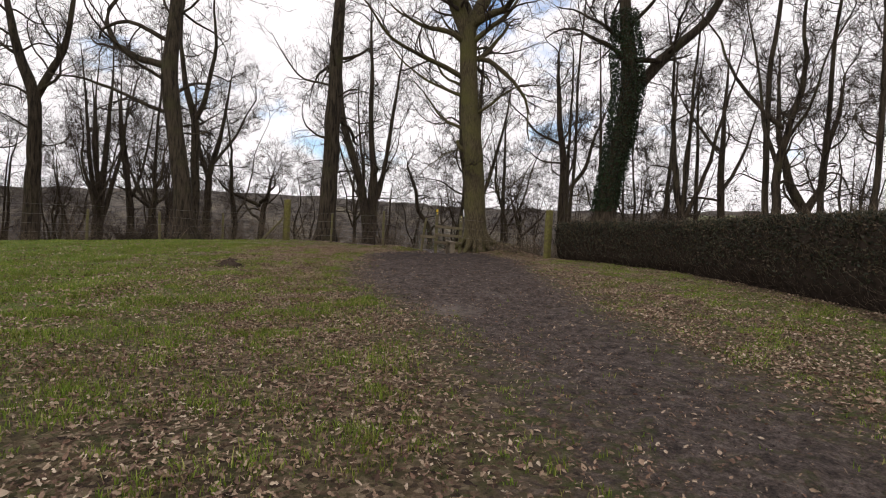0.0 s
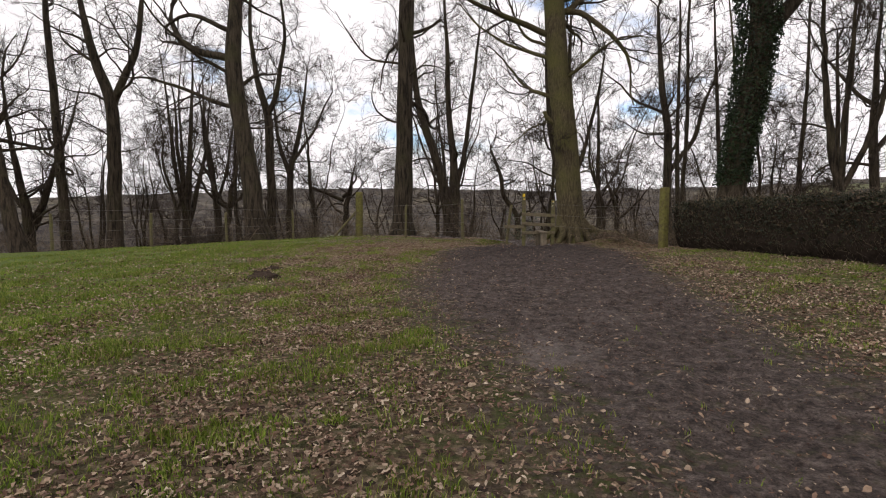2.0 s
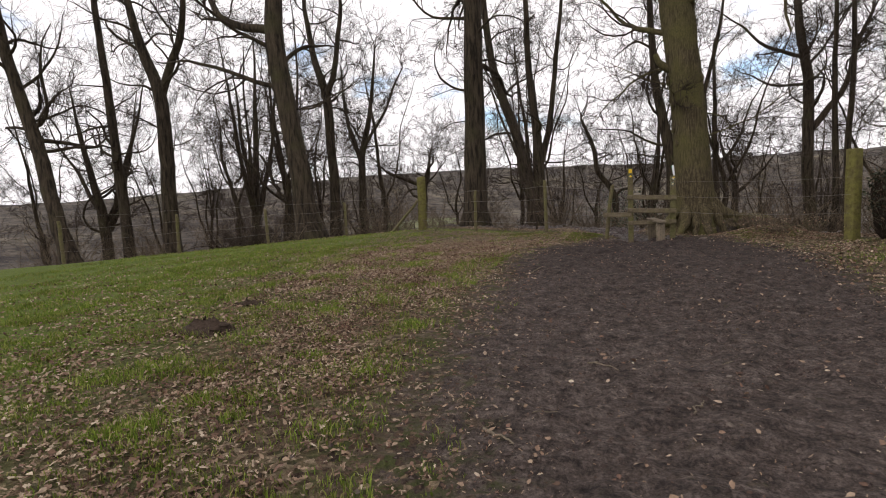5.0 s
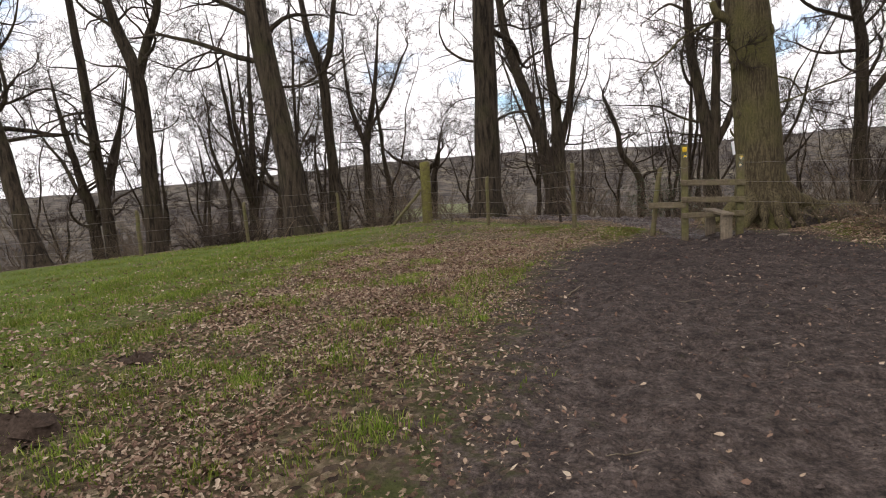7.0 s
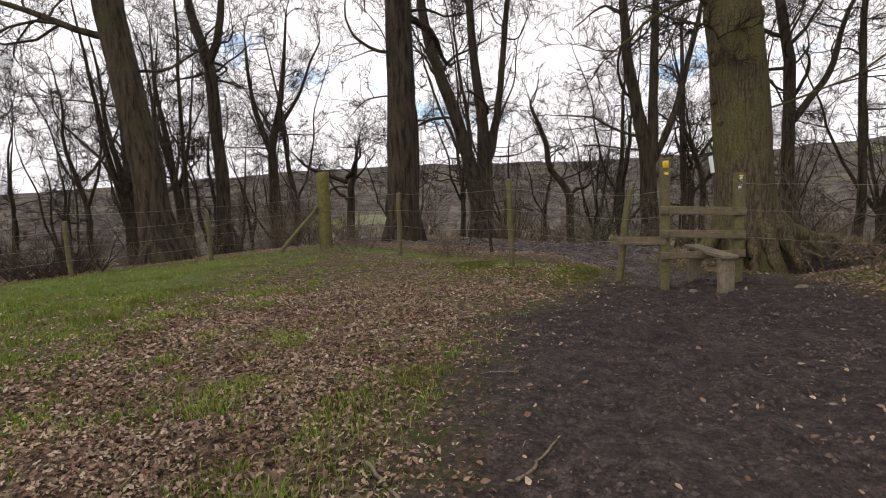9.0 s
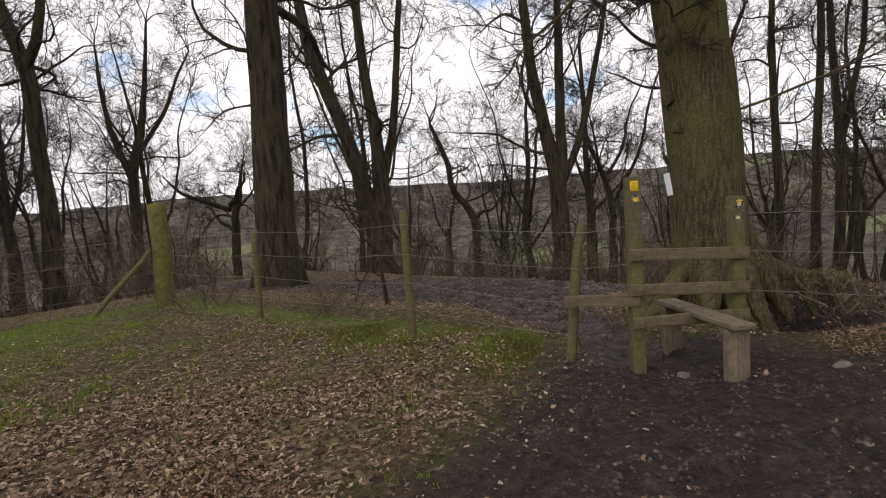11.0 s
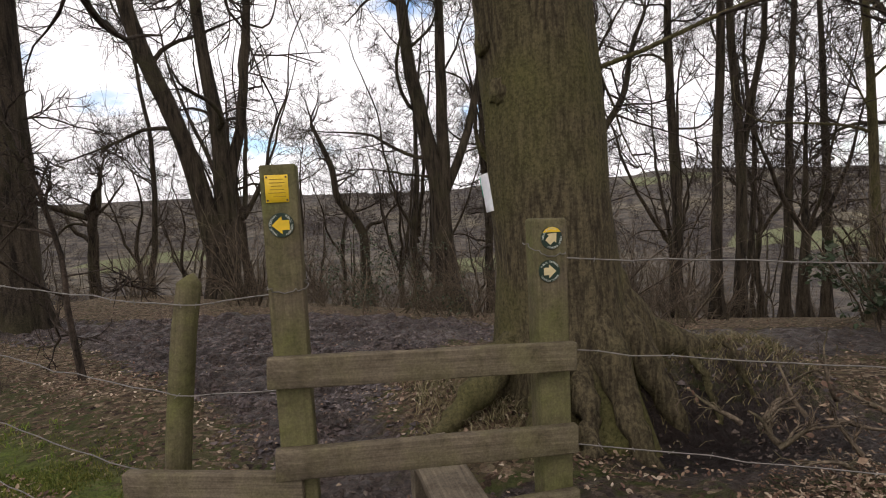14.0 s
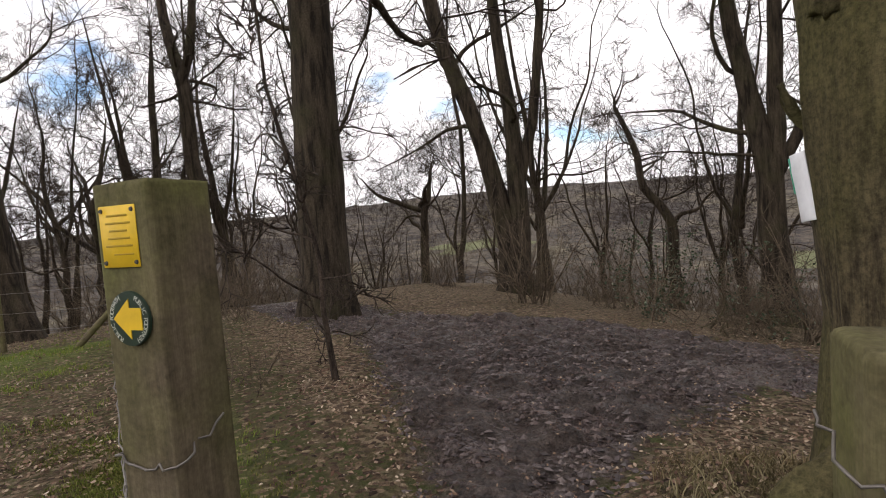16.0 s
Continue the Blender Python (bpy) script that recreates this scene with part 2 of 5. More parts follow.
# ---- mesh helpers ----
def mesh_of(name, verts, quads, mat, smooth=True, tris=None):
    me = bpy.data.meshes.new(name)
    verts = np.asarray(verts, dtype=np.float32).reshape(-1, 3)
    quads = np.asarray(quads, dtype=np.int32).reshape(-1, 4)
    tris = np.zeros((0, 3), np.int32) if tris is None else np.asarray(tris, dtype=np.int32).reshape(-1, 3)
    me.vertices.add(len(verts))
    me.vertices.foreach_set("co", verts.ravel())
    me.loops.add(quads.size + tris.size)
    me.loops.foreach_set("vertex_index", np.concatenate([quads.ravel(), tris.ravel()]))
    me.polygons.add(len(quads) + len(tris))
    me.polygons.foreach_set("loop_start", np.concatenate([np.arange(len(quads)) * 4, quads.size + np.arange(len(tris)) * 3]).astype(np.int32))
    me.polygons.foreach_set("use_smooth", np.full(len(quads) + len(tris), smooth))
    me.materials.append(mat)
    me.update(calc_edges=True)
    return me


def put(name, me, parent=None, label="", m=None):
    ob = new(name, me)
    if m is not None:
        ob.matrix_basis = m
    if parent is not None:
        ob.parent = parent
    return tagged(ob, label)


def part(name, bm, mat, parent, label="", m=None):
    me = bpy.data.meshes.new(name)
    bm.to_mesh(me)
    bm.free()
    me.materials.append(mat)
    return put(name, me, parent, label, m)


def thing(name, label, category, group="", m=None):
    ob = new(name)
    ob.empty_display_size = 0.1
    if m is not None:
        ob.matrix_basis = m
    return tagged(ob, label, category, group)


def tubes(pts, rad, sides):
    """Tubes along N lines of S points: pts (N, S, 3), rad (N, S)."""
    N, S, _ = pts.shape
    tan = np.gradient(pts, axis=1)
    tan /= np.linalg.norm(tan, axis=2, keepdims=True) + 1e-9
    mean = tan.mean(axis=1, keepdims=True)
    ref = np.where(np.abs(mean[..., 2:3]) > 0.85, np.array([1.0, 0.1, 0.0]), np.array([0.0, 0.1, 1.0]))
    u = np.cross(tan, np.broadcast_to(ref, tan.shape))
    u /= np.linalg.norm(u, axis=2, keepdims=True) + 1e-9
    v = np.cross(tan, u)
    a = np.arange(sides) * 2 * np.pi / sides
    ring = u[:, :, None] * np.cos(a)[:, None] + v[:, :, None] * np.sin(a)[:, None]
    V = pts[:, :, None] + ring * rad[:, :, None, None]
    idx = np.arange(N * S * sides).reshape(N, S, sides)
    q = np.stack([idx[:, :-1], np.roll(idx, -1, 2)[:, :-1], np.roll(idx, -1, 2)[:, 1:], idx[:, 1:]], -1)
    return V.reshape(-1, 3), q.reshape(-1, 4)


def bent(rng, start, way, length, steps, wander, lift):
    """Lines that sway and kink from their starts: (N, steps + 1, 3)."""
    p, d = start.copy(), way.copy()
    out = [p.copy()]
    sway = rng.normal(0, wander * 0.6, d.shape)
    for _ in range(steps):
        sway = 0.5 * sway + rng.normal(0, wander * 0.85, d.shape)
        d = d + sway
        d[:, 2] += lift
        d /= np.linalg.norm(d, axis=1, keepdims=True) + 1e-9
        p = p + d * (length / steps)[:, None]
        out.append(p.copy())
    return np.stack(out, 1)


def offshoots(rng, pts, rad, count, lo, hi, spread, ratio):
    """Starts, ways, radii and places along of side shoots on lines."""
    N, S, _ = pts.shape
    f = (rng.uniform(lo, hi, (N, count)) * (S - 1))
    i = np.minimum(f.astype(int), S - 2)
    w = (f - i)[..., None]
    rows = np.arange(N)[:, None]
    p = pts[rows, i] * (1 - w) + pts[rows, i + 1] * w
    d = pts[rows, i + 1] - pts[rows, i]
    d /= np.linalg.norm(d, axis=2, keepdims=True) + 1e-9
    side = rng.normal(0, 1, d.shape)
    side -= (side * d).sum(2, keepdims=True) * d
    side /= np.linalg.norm(side, axis=2, keepdims=True) + 1e-9
    a = rng.normal(spread, 0.18, (N, count, 1))
    way = d * np.cos(a) + side * np.sin(a)
    r = (rad[rows, i] * (1 - w[..., 0]) + rad[rows, i + 1] * w[..., 0]) * ratio
    return p.reshape(-1, 3), way.reshape(-1, 3), r.ravel(), (f / (S - 1)).ravel()


def resample(points, count):
    points = np.asarray(points, float)
    d = np.concatenate([[0], np.cumsum(np.linalg.norm(np.diff(points, axis=0), axis=1))])
    s = np.linspace(0, d[-1], count)
    out = np.stack([np.interp(s, d, points[:, k]) for k in range(points.shape[1])], 1)
    soft = out.copy()
    soft[1:-1] = (out[:-2] + 2 * out[1:-1] + out[2:]) / 4
    return soft


def fence_side(x, y):
    return np.minimum(0.664 * x + 0.748 * (y - 16), 0.39 * (x - 0.9) + 0.92 * (y - 16))


def left_side(x, y):
    return -0.695 * (x + 7.1) + 0.72 * (y - 22.3)


def ground_z(x, y):
    """Height of the land: a gentle field, a falling wood and a valley with a hill across it."""
    x, y = np.asarray(x, float), np.asarray(y, float)
    near = np.interp(y, [-40, -6, 0, 3, 6, 9, 13, 16, 60], [-0.5, -0.24, -0.18, -0.12, -0.06, 0.0, 0.05, 0.0, 0.0])
    near = near + np.interp(x, [-40, -22, -12, -5, 0], [-0.9, -0.3, -0.1, 0.0, 0.0])
    s, s3 = fence_side(x, y), np.minimum(left_side(x, y), y - 8)
    m = np.maximum(s, s3 + 1.0)
    r = np.hypot(x, y - 16)
    d = m + np.clip((m - 12) / 40, 0, 1) * (r - m)
    fall = np.interp(d, [0.5, 3, 6, 8, 10, 14, 20, 30, 50, 90, 200, 330, 520, 760, 1000, 1600, 3000], [0, -0.15, -0.4, -0.7, -1.1, -1.9, -3.2, -5.6, -10, -20, -38, -42, -22, 14, 34, 50, 56])
    bearing = np.degrees(np.arctan2(x, np.maximum(y - 16, 1e-3)))
    lift = np.interp(bearing, [-70, -50, -37, -22, -8, 8, 15, 24, 35, 46, 70], [0.57, 0.62, 0.80, 1.02, 1.03, 0.94, 0.97, 0.99, 1.13, 0.92, 0.8])
    return near + np.where(d > 330, (fall + 42) * lift - 42, fall)

# ---- the land ----
def graded(lo, hi, step, far, grow=1.16):
    mid = list(np.arange(lo, hi + 1e-6, step))
    a, s = lo, step
    left = []
    while a > -far:
        s = min(s * grow, 26)
        a -= s
        left.append(a)
    c, s = hi, step
    right = []
    while c < far:
        s = min(s * grow, 26)
        c += s
        right.append(c)
    return np.array(left[::-1] + mid + right)


MUD_Y = [-9, -5, -2.4, -0.8, 2.4, 5, 7, 10, 12, 14, 15.4, 16.6]
MUD_L = [1.6, 0.4, -0.5, -0.5, -1.1, -2.1, -2.4, -2.4, -2.4, -2.1, -1.2, -0.5]
MUD_R = [4.2, 3.4, 2.3, 2.1, 2.0, 2.1, 2.1, 2.3, 2.6, 2.4, 1.8, 1.5]


def mud_at(x, y):
    lo, hi = np.interp(y, MUD_Y, MUD_L), np.interp(y, MUD_Y, MUD_R)
    soft = np.interp(y, [-5, 3, 10], [1.9, 1.8, 1.3])
    inside = np.clip(np.minimum(x - lo, hi - x) / soft + 0.5, 0, 1) * (y < 16.8) * np.interp(y, [-4, 2, 6], [0.72, 0.85, 1])
    # trodden way beyond the stile and the churned track
    at = [16.2, 17.4, 18.4, 19.4, 20.6, 22, 24, 25.2]
    w = np.interp(y, at, [0.5, 0.42, 0.5, 1.0, 1.7, 2.7, 3.4, 0.5])
    c = np.interp(y, at, [0.45, 0.05, -0.2, -0.45, -0.55, -0.7, -0.9, -1.0])
    past = np.clip((w - np.abs(x - c)) / 0.5 + 0.5, 0, 1) * (y >= 16.2) * (y < 25.2)
    # the track runs on to both sides behind the oak
    side = np.clip((1.1 - np.abs(y - np.interp(x, [-14, -4, 2, 5, 14], [29, 23.5, 22.3, 20, 18]))) / 0.7 + 0.5, 0, 1) * (fence_side(x, y) > 1.5)
    # bare hollow under the oak's roots
    hollow = 0.95 * np.exp(-(((x - 2.9) / 1.15) ** 4 + ((y - 17.0) / 0.75) ** 4))
    return np.maximum(np.maximum(inside, past), np.maximum(side * 0.9, hollow))


def cover_at(x, y):
    m = mud_at(x, y)
    s = np.maximum(fence_side(x, y), np.minimum(left_side(x, y), y - 8))
    lush = np.clip((-np.interp(y, [3, 7, 10, 14], [2.0, 2.8, 4.2, 4.8]) - x) / 5.0, 0, 1) * (s < -0.2)
    lush = np.maximum(lush, 0.55 * np.clip((x - 3.2) / 1.5, 0, 1) * (x < 6.5) * (s < 0))
    lush = np.maximum(lush, 0.7 * np.exp(-((s + 0.1) / 0.5) ** 2) * (x < -0.6))
    lit = np.interp(x, [-9, -5, -3, 0, 3, 5], [0.24, 0.4, 0.52, 0.54, 0.46, 0.42]) * (s < 0)
    lit = np.maximum(lit, 0.6 * np.clip((s - 0.3) / 1.0, 0, 1))
    lit = np.maximum(lit, 0.72 * (s < 0) * np.exp(-((x + 4.3) / 2.6) ** 4) * np.clip((y - 7.5) / 3, 0, 1) * np.clip((17.5 - y) / 2, 0, 1))
    lit = np.maximum(lit, 0.85 * np.exp(-(((x + 19.0) / 3.6) ** 4 + ((y - 18.4) / 1.5) ** 4)))
    return m, lush * (1 - m) * (1 - 0.6 * np.clip((lit - 0.5) / 0.2, 0, 1)), lit * (1 - m * 0.9)


gx, gy = graded(-7.5, 7.5, 0.1, 1900), graded(-6, 26, 0.1, 1900)
GX, GY = np.meshgrid(gx, gy)
GZ = ground_z(GX, GY)
g_mud, g_lush, g_lit = cover_at(GX, GY)
s_far = np.maximum(fence_side(GX, GY), np.minimum(left_side(GX, GY), GY - 8))


def wave_noise(x, y, scale, seed, octaves=3):
    r = np.random.default_rng(seed)
    out = np.zeros_like(x)
    amp, k = 1.0, 1.0 / scale
    for _ in range(octaves):
        for _ in range(5):
            a, ph = r.uniform(0, 2 * np.pi), r.uniform(0, 6.28)
            out += amp * np.sin((x * np.cos(a) + y * np.sin(a)) * k * r.uniform(4, 8) + ph)
        amp, k = amp * 0.55, k * 2.1
    return out / 4


near_fade = np.exp(-(np.maximum(0, np.hypot(GX, GY - 10) - 16) / 12) ** 2)
lumps = np.random.default_rng(5).normal(0, 1, GX.shape)
lumps = (lumps + np.roll(lumps, 1, 0) + np.roll(lumps, 1, 1) + np.roll(lumps, (1, 1), (0, 1))) / 2
GZ = GZ + near_fade * (0.014 * wave_noise(GX, GY, 3.0, 1) + 0.022 * g_mud * wave_noise(GX, GY, 1.1, 2) + np.interp(GY, [16, 18], [0.018, 0.036]) * g_mud * lumps)
GZ = GZ + np.clip((s_far - 120) / 300, 0, 1) * 3.0 * wave_noise(GX, GY, 130, 3) + np.clip((s_far - 500) / 300, 0, 1) * 1.1 * lumps
# oak root bank, molehill, spoil heap right of the stile
GZ = GZ + 0.5 * np.exp(-((GX - 2.75) / 1.15) ** 4) / (1 + np.exp(-(GY - 17.52) / 0.07)) * np.exp(-(np.maximum(GY - 17.7, 0) / 1.2) ** 2) - 0.14 * np.exp(-(((GX - 2.4) / 0.8) ** 4 + ((GY - 17.1) / 0.35) ** 4)) + 0.26 * np.exp(-(((GX - 2.9) / 0.9) ** 2 + ((GY - 15.7) / 0.6) ** 2))
GZ = GZ + 0.26 * np.exp(-(((GX - 1.15) / 0.6) ** 2 + ((GY - 18.3) / 0.9) ** 2))
GZ = GZ - 0.1 * np.exp(-(((GX - 0.1) / 0.5) ** 2 + ((GY - 16.6) / 0.9) ** 2))
GZ = GZ + 0.12 * np.exp(-(((GX + 1.6) / 0.9) ** 2 + ((GY - 16.9) / 0.6) ** 2)) + 0.1 * np.exp(-(((GX + 1.6) / 0.8) ** 2 + ((GY - 19.2) / 0.8) ** 2))


def land_z(x, y):
    i, j = np.clip(np.searchsorted(gy, y), 1, len(gy) - 1), np.clip(np.searchsorted(gx, x), 1, len(gx) - 1)
    fy, fx = (y - gy[i - 1]) / (gy[i] - gy[i - 1]), (x - gx[j - 1]) / (gx[j] - gx[j - 1])
    return (GZ[i - 1, j - 1] * (1 - fx) + GZ[i - 1, j] * fx) * (1 - fy) + (GZ[i, j - 1] * (1 - fx) + GZ[i, j] * fx) * fy


gi = np.arange(GX.size).reshape(GX.shape)
quads = np.stack([gi[:-1, :-1], gi[:-1, 1:], gi[1:, 1:], gi[1:, :-1]], -1).reshape(-1, 4)
land = mesh_of("ground", np.stack([GX, GY, GZ], -1), quads, M_GROUND)
far = np.clip((s_far - 26) / 30, 0, 1)
g_r, g_b = np.hypot(GX, GY - 16), np.degrees(np.arctan2(GX, GY - 16))
field = (((np.abs(g_b - 45) < 6) & (np.abs(g_r - 430) < 34)) | ((np.abs(g_b - 33) < 4) & (np.abs(g_r - 820) < 60)) | ((np.abs(g_b - 14) < 5) & (np.abs(g_r - 360) < 30)) | ((np.abs(g_b + 18) < 5) & (np.abs(g_r - 470) < 26))) * (GY > 16) * 1.0
# the last pale term colours in the sheen at the track's right side
for key, val in (("mud", g_mud), ("lush", g_lush), ("litter", g_lit), ("far", far), ("field", field), ("wet", g_mud * (GY > 16)), ("dark_mud", np.maximum(np.interp(GY, [7, 14, 15.8, 17], [0, 1, 1, 0.25]), np.maximum(1.0 * np.exp(-(((GX + 1.0) / 1.9) ** 2 + ((GY - 21.6) / 1.5) ** 2)), 1.6 * np.exp(-(((GX - 2.5) / 1.0) ** 4 + ((GY - 17.1) / 0.5) ** 4)))) * (GY < 26)), ("pale", 0.62 * np.exp(-(((GX + 0.6) / 0.55) ** 2 + ((GY - 3.0) / 0.9) ** 2)) + 0.38 * np.exp(-(((GX - 0.3) / 0.6) ** 2 + ((GY - 4.6) / 0.8) ** 2)) + 0.6 * np.exp(-(((GX - 1.6) / 0.9) ** 2 + ((GY - 21.8) / 0.8) ** 2)))):
    land.attributes.new(key, "FLOAT", "POINT").data.foreach_set("value", val.ravel().astype(np.float32))
tagged(new("ground", land), "sloping pasture with trodden mud, leaf litter and a wooded valley beyond", "ground", kind="structure")


# ---- trees ----
def tree(label, x, y, stems, seed, limbs=(), limb_z=4.0, limb_count=10, limb_len=4.0, reach=1.0, flare=1.7, mat=None, detail=(6, 6, 3), z=None, category="tree", sink=0.15, rise=0.06, wob_by=0.025):
    """A bare tree: stems are lists of (dx, dy, height, radius); limbs (height, compass degrees, length, lift, radius)."""
    rng = np.random.default_rng(seed)
    mat = mat or M_BARK
    base = float(land_z(np.float64(x), np.float64(y))) - sink if z is None else z
    top = thing("tree", label, category, "bare woodland trees", pose(x, y, base))
    lines = []
    for k, stem in enumerate(stems):
        st = resample(stem, 22 if k == 0 else 16)
        c, r = st[:, :3], st[:, 3]
        wob = np.cumsum(rng.normal(0, wob_by, (len(st), 2)), axis=0) * (r[:, None] / 0.3) ** 0.3
        up = np.linspace(0, 1, len(st))[:, None]
        wob = wob + wob_by * 2.2 * up ** 0.5 * np.sin(up * rng.uniform(7, 13, (1, 2)) + rng.uniform(0, 6, (1, 2)))
        c = c + np.concatenate([wob * (np.arange(len(st)) > 2)[:, None], np.zeros((len(st), 1))], 1)
        sides = 20 if k == 0 else 12
        if k == 0:
            r = r * (1 + (flare - 1) * np.exp(-np.maximum(c[:, 2] - 0.1, 0) / 0.42))
        V, q = tubes(c[None], r[None], sides)
        V = V.reshape(len(st), sides, 3)
        ang = np.arange(sides) * 2 * np.pi / sides
        but = rng.integers(4, 7)
        lobes = 1 + 0.16 * np.cos(ang * but + rng.uniform(0, 6))[None] * np.exp(-c[:, 2:3] / 0.6) * (k == 0) + 0.035 * rng.normal(0, 1, (len(st), sides))
        V = c[:, None] + (V - c[:, None]) * lobes[..., None]
        put("trunk" if k == 0 else "stem", mesh_of("trunk", V, q, mat), top)
        lines.append((c, r))
    B, BR = [], []
    for h, deg, length, lift, r in limbs:
        c, rr = min(lines, key=lambda s: 0 if s[0][0, 2] <= h <= s[0][-1, 2] else 9)
        p = np.array([[np.interp(h, c[:, 2], c[:, i]) for i in range(3)]])
        a = radians(deg)
        way = np.array([[math.cos(a), math.sin(a), lift]])
        way /= np.linalg.norm(way)
        B.append(bent(rng, p, way, np.array([length]), 11, 0.2, 0.015))
        BR.append(np.linspace(r, r * 0.2, 12)[None])
    for k, (c, r) in enumerate(lines):
        n_l = max(2, int(limb_count * (1.0 if k == 0 else 0.7)))
        zz = np.sort(rng.uniform(max(limb_z, c[0, 2] + 0.3), c[-1, 2], n_l))
        p = np.stack([np.interp(zz, c[:, 2], c[:, i]) for i in range(3)], 1)
        a = rng.uniform(0, 2 * np.pi, n_l)
        up = rng.uniform(0.1, 1.0, n_l)
        way = np.stack([np.cos(a), np.sin(a), up], 1)
        way /= np.linalg.norm(way, axis=1, keepdims=True)
        frac = (zz - limb_z) / max(0.1, c[-1, 2] - limb_z)
        ln = limb_len * rng.uniform(0.55, 1.15, n_l) * (1.05 - 0.5 * np.clip(frac, 0, 1))
        B.append(bent(rng, p, way, ln, 11, 0.26, rise))
        rr = np.interp(zz, c[:, 2], r) * rng.uniform(0.2, 0.42, n_l)
        BR.append(rr[:, None] * np.linspace(1, 0.18, 12)[None])
        # leading shoots at the tip
        tip = np.repeat(c[-1:], 3, 0)
        w = np.stack([rng.normal(0, 0.4, 3), rng.normal(0, 0.4, 3), np.ones(3)], 1)
        B.append(bent(rng, tip, w / np.linalg.norm(w, axis=1, keepdims=True), np.full(3, limb_len * 0.7), 11, 0.16, 0.03))
        BR.append(np.full((3, 1), r[-1] * 0.6) * np.linspace(1, 0.2, 12)[None])
    B, BR = np.concatenate(B), np.concatenate(BR)
    for i in range(len(B)):
        V, q = tubes(B[i:i + 1], BR[i:i + 1], 7)
        put("limb", mesh_of("limb", V, q, mat), top)
    # branches, twigs and fine shoots
    Vs, Qs, off = [], [], 0
    ln = np.linalg.norm(B[:, -1] - B[:, 0], axis=1)
    p, d, r, f = offshoots(rng, B, BR, detail[0], 0.18, 1.0, 0.85, 0.55)
    l2 = np.repeat(ln, detail[0]) * rng.uniform(0.3, 0.75, len(p)) * (1.1 - 0.5 * f) * reach
    L2 = bent(rng, p, d, l2, 6, 0.26, 0.08)
    R2 = np.maximum(r * 0.85, 0.013)[:, None] * np.linspace(1, 0.25, 7)[None]
    p, d, r, f = offshoots(rng, L2, R2, detail[1], 0.15, 1.0, 0.75, 0.6)
    l3 = np.repeat(l2, detail[1]) * rng.uniform(0.25, 0.65, len(p)) * reach
    L3 = bent(rng, p, d, l3, 3, 0.3, 0.06)
    R3 = np.maximum(r * 0.8, 0.0085)[:, None] * np.linspace(1, 0.4, 4)[None]
    p, d, r, f = offshoots(rng, L3, R3, detail[2], 0.15, 1.0, 0.7, 0.7)
    l4 = np.maximum(np.repeat(l3, detail[2]) * rng.uniform(0.3, 0.8, len(p)), 0.15) * reach
    L4 = bent(rng, p, d, l4, 1, 0.2, 0.04)
    R4 = np.maximum(r * 0.7, 0.006)[:, None] * np.linspace(1, 0.5, 2)[None]
    for L, R, sides in ((L2, R2, 4), (L3, R3, 3), (L4, R4, 3)):
        V, q = tubes(L, R, sides)
        Vs.append(V), Qs.append(q + off)
        off += len(V)
    tagged(put("branchwork", mesh_of("branchwork", np.concatenate(Vs), np.concatenate(Qs), M_TWIG), top), kind="stuff")
    return top


def pole(h, r, lean=(0, 0), tip=0.35):
    return [(lean[0] * f ** 1.3, lean[1] * f ** 1.3, h * f, r * (1 - (1 - tip) * f)) for f in (0, 0.1, 0.3, 0.55, 0.8, 1)]


def forked(seed, r, fork, count, h, spread, lean=0.0):
    """Stem lines of a tree that divides at a height into swaying, rising stems."""
    g = np.random.default_rng(seed)
    lines = [[(0, 0, 0, r), (g.normal(0, .08), 0, fork * .5, r * .86), (lean * .3, g.normal(0, .08), fork, r * .76)]]
    turn = g.uniform(0, 6.28)
    for k in range(count):
        a = turn + k * 6.28 / count + g.normal(0, 0.35)
        z0 = fork * (1.0 if k == 0 else g.uniform(0.82, 1.2))
        top = h * g.uniform(0.75, 1.0)
        out = spread * g.uniform(0.6, 1.3) * (0.45 if k == 0 else 1)
        rr = r * (0.7 if k == 0 else g.uniform(0.36, 0.58))
        line = [] if k else lines[0]
        for f in ((0, .12, .3, .5, .75, 1) if k else (.2, .45, .7, 1)):
            o = out * f ** 0.75
            line.append((lean * .3 + math.cos(a) * o + g.normal(0, .1) * f, math.sin(a) * o + g.normal(0, .1) * f, z0 + (top - z0) * f, max(0.018, rr * (1 - .88 * f))))
        if k:
            lines.append(line)
    return lines


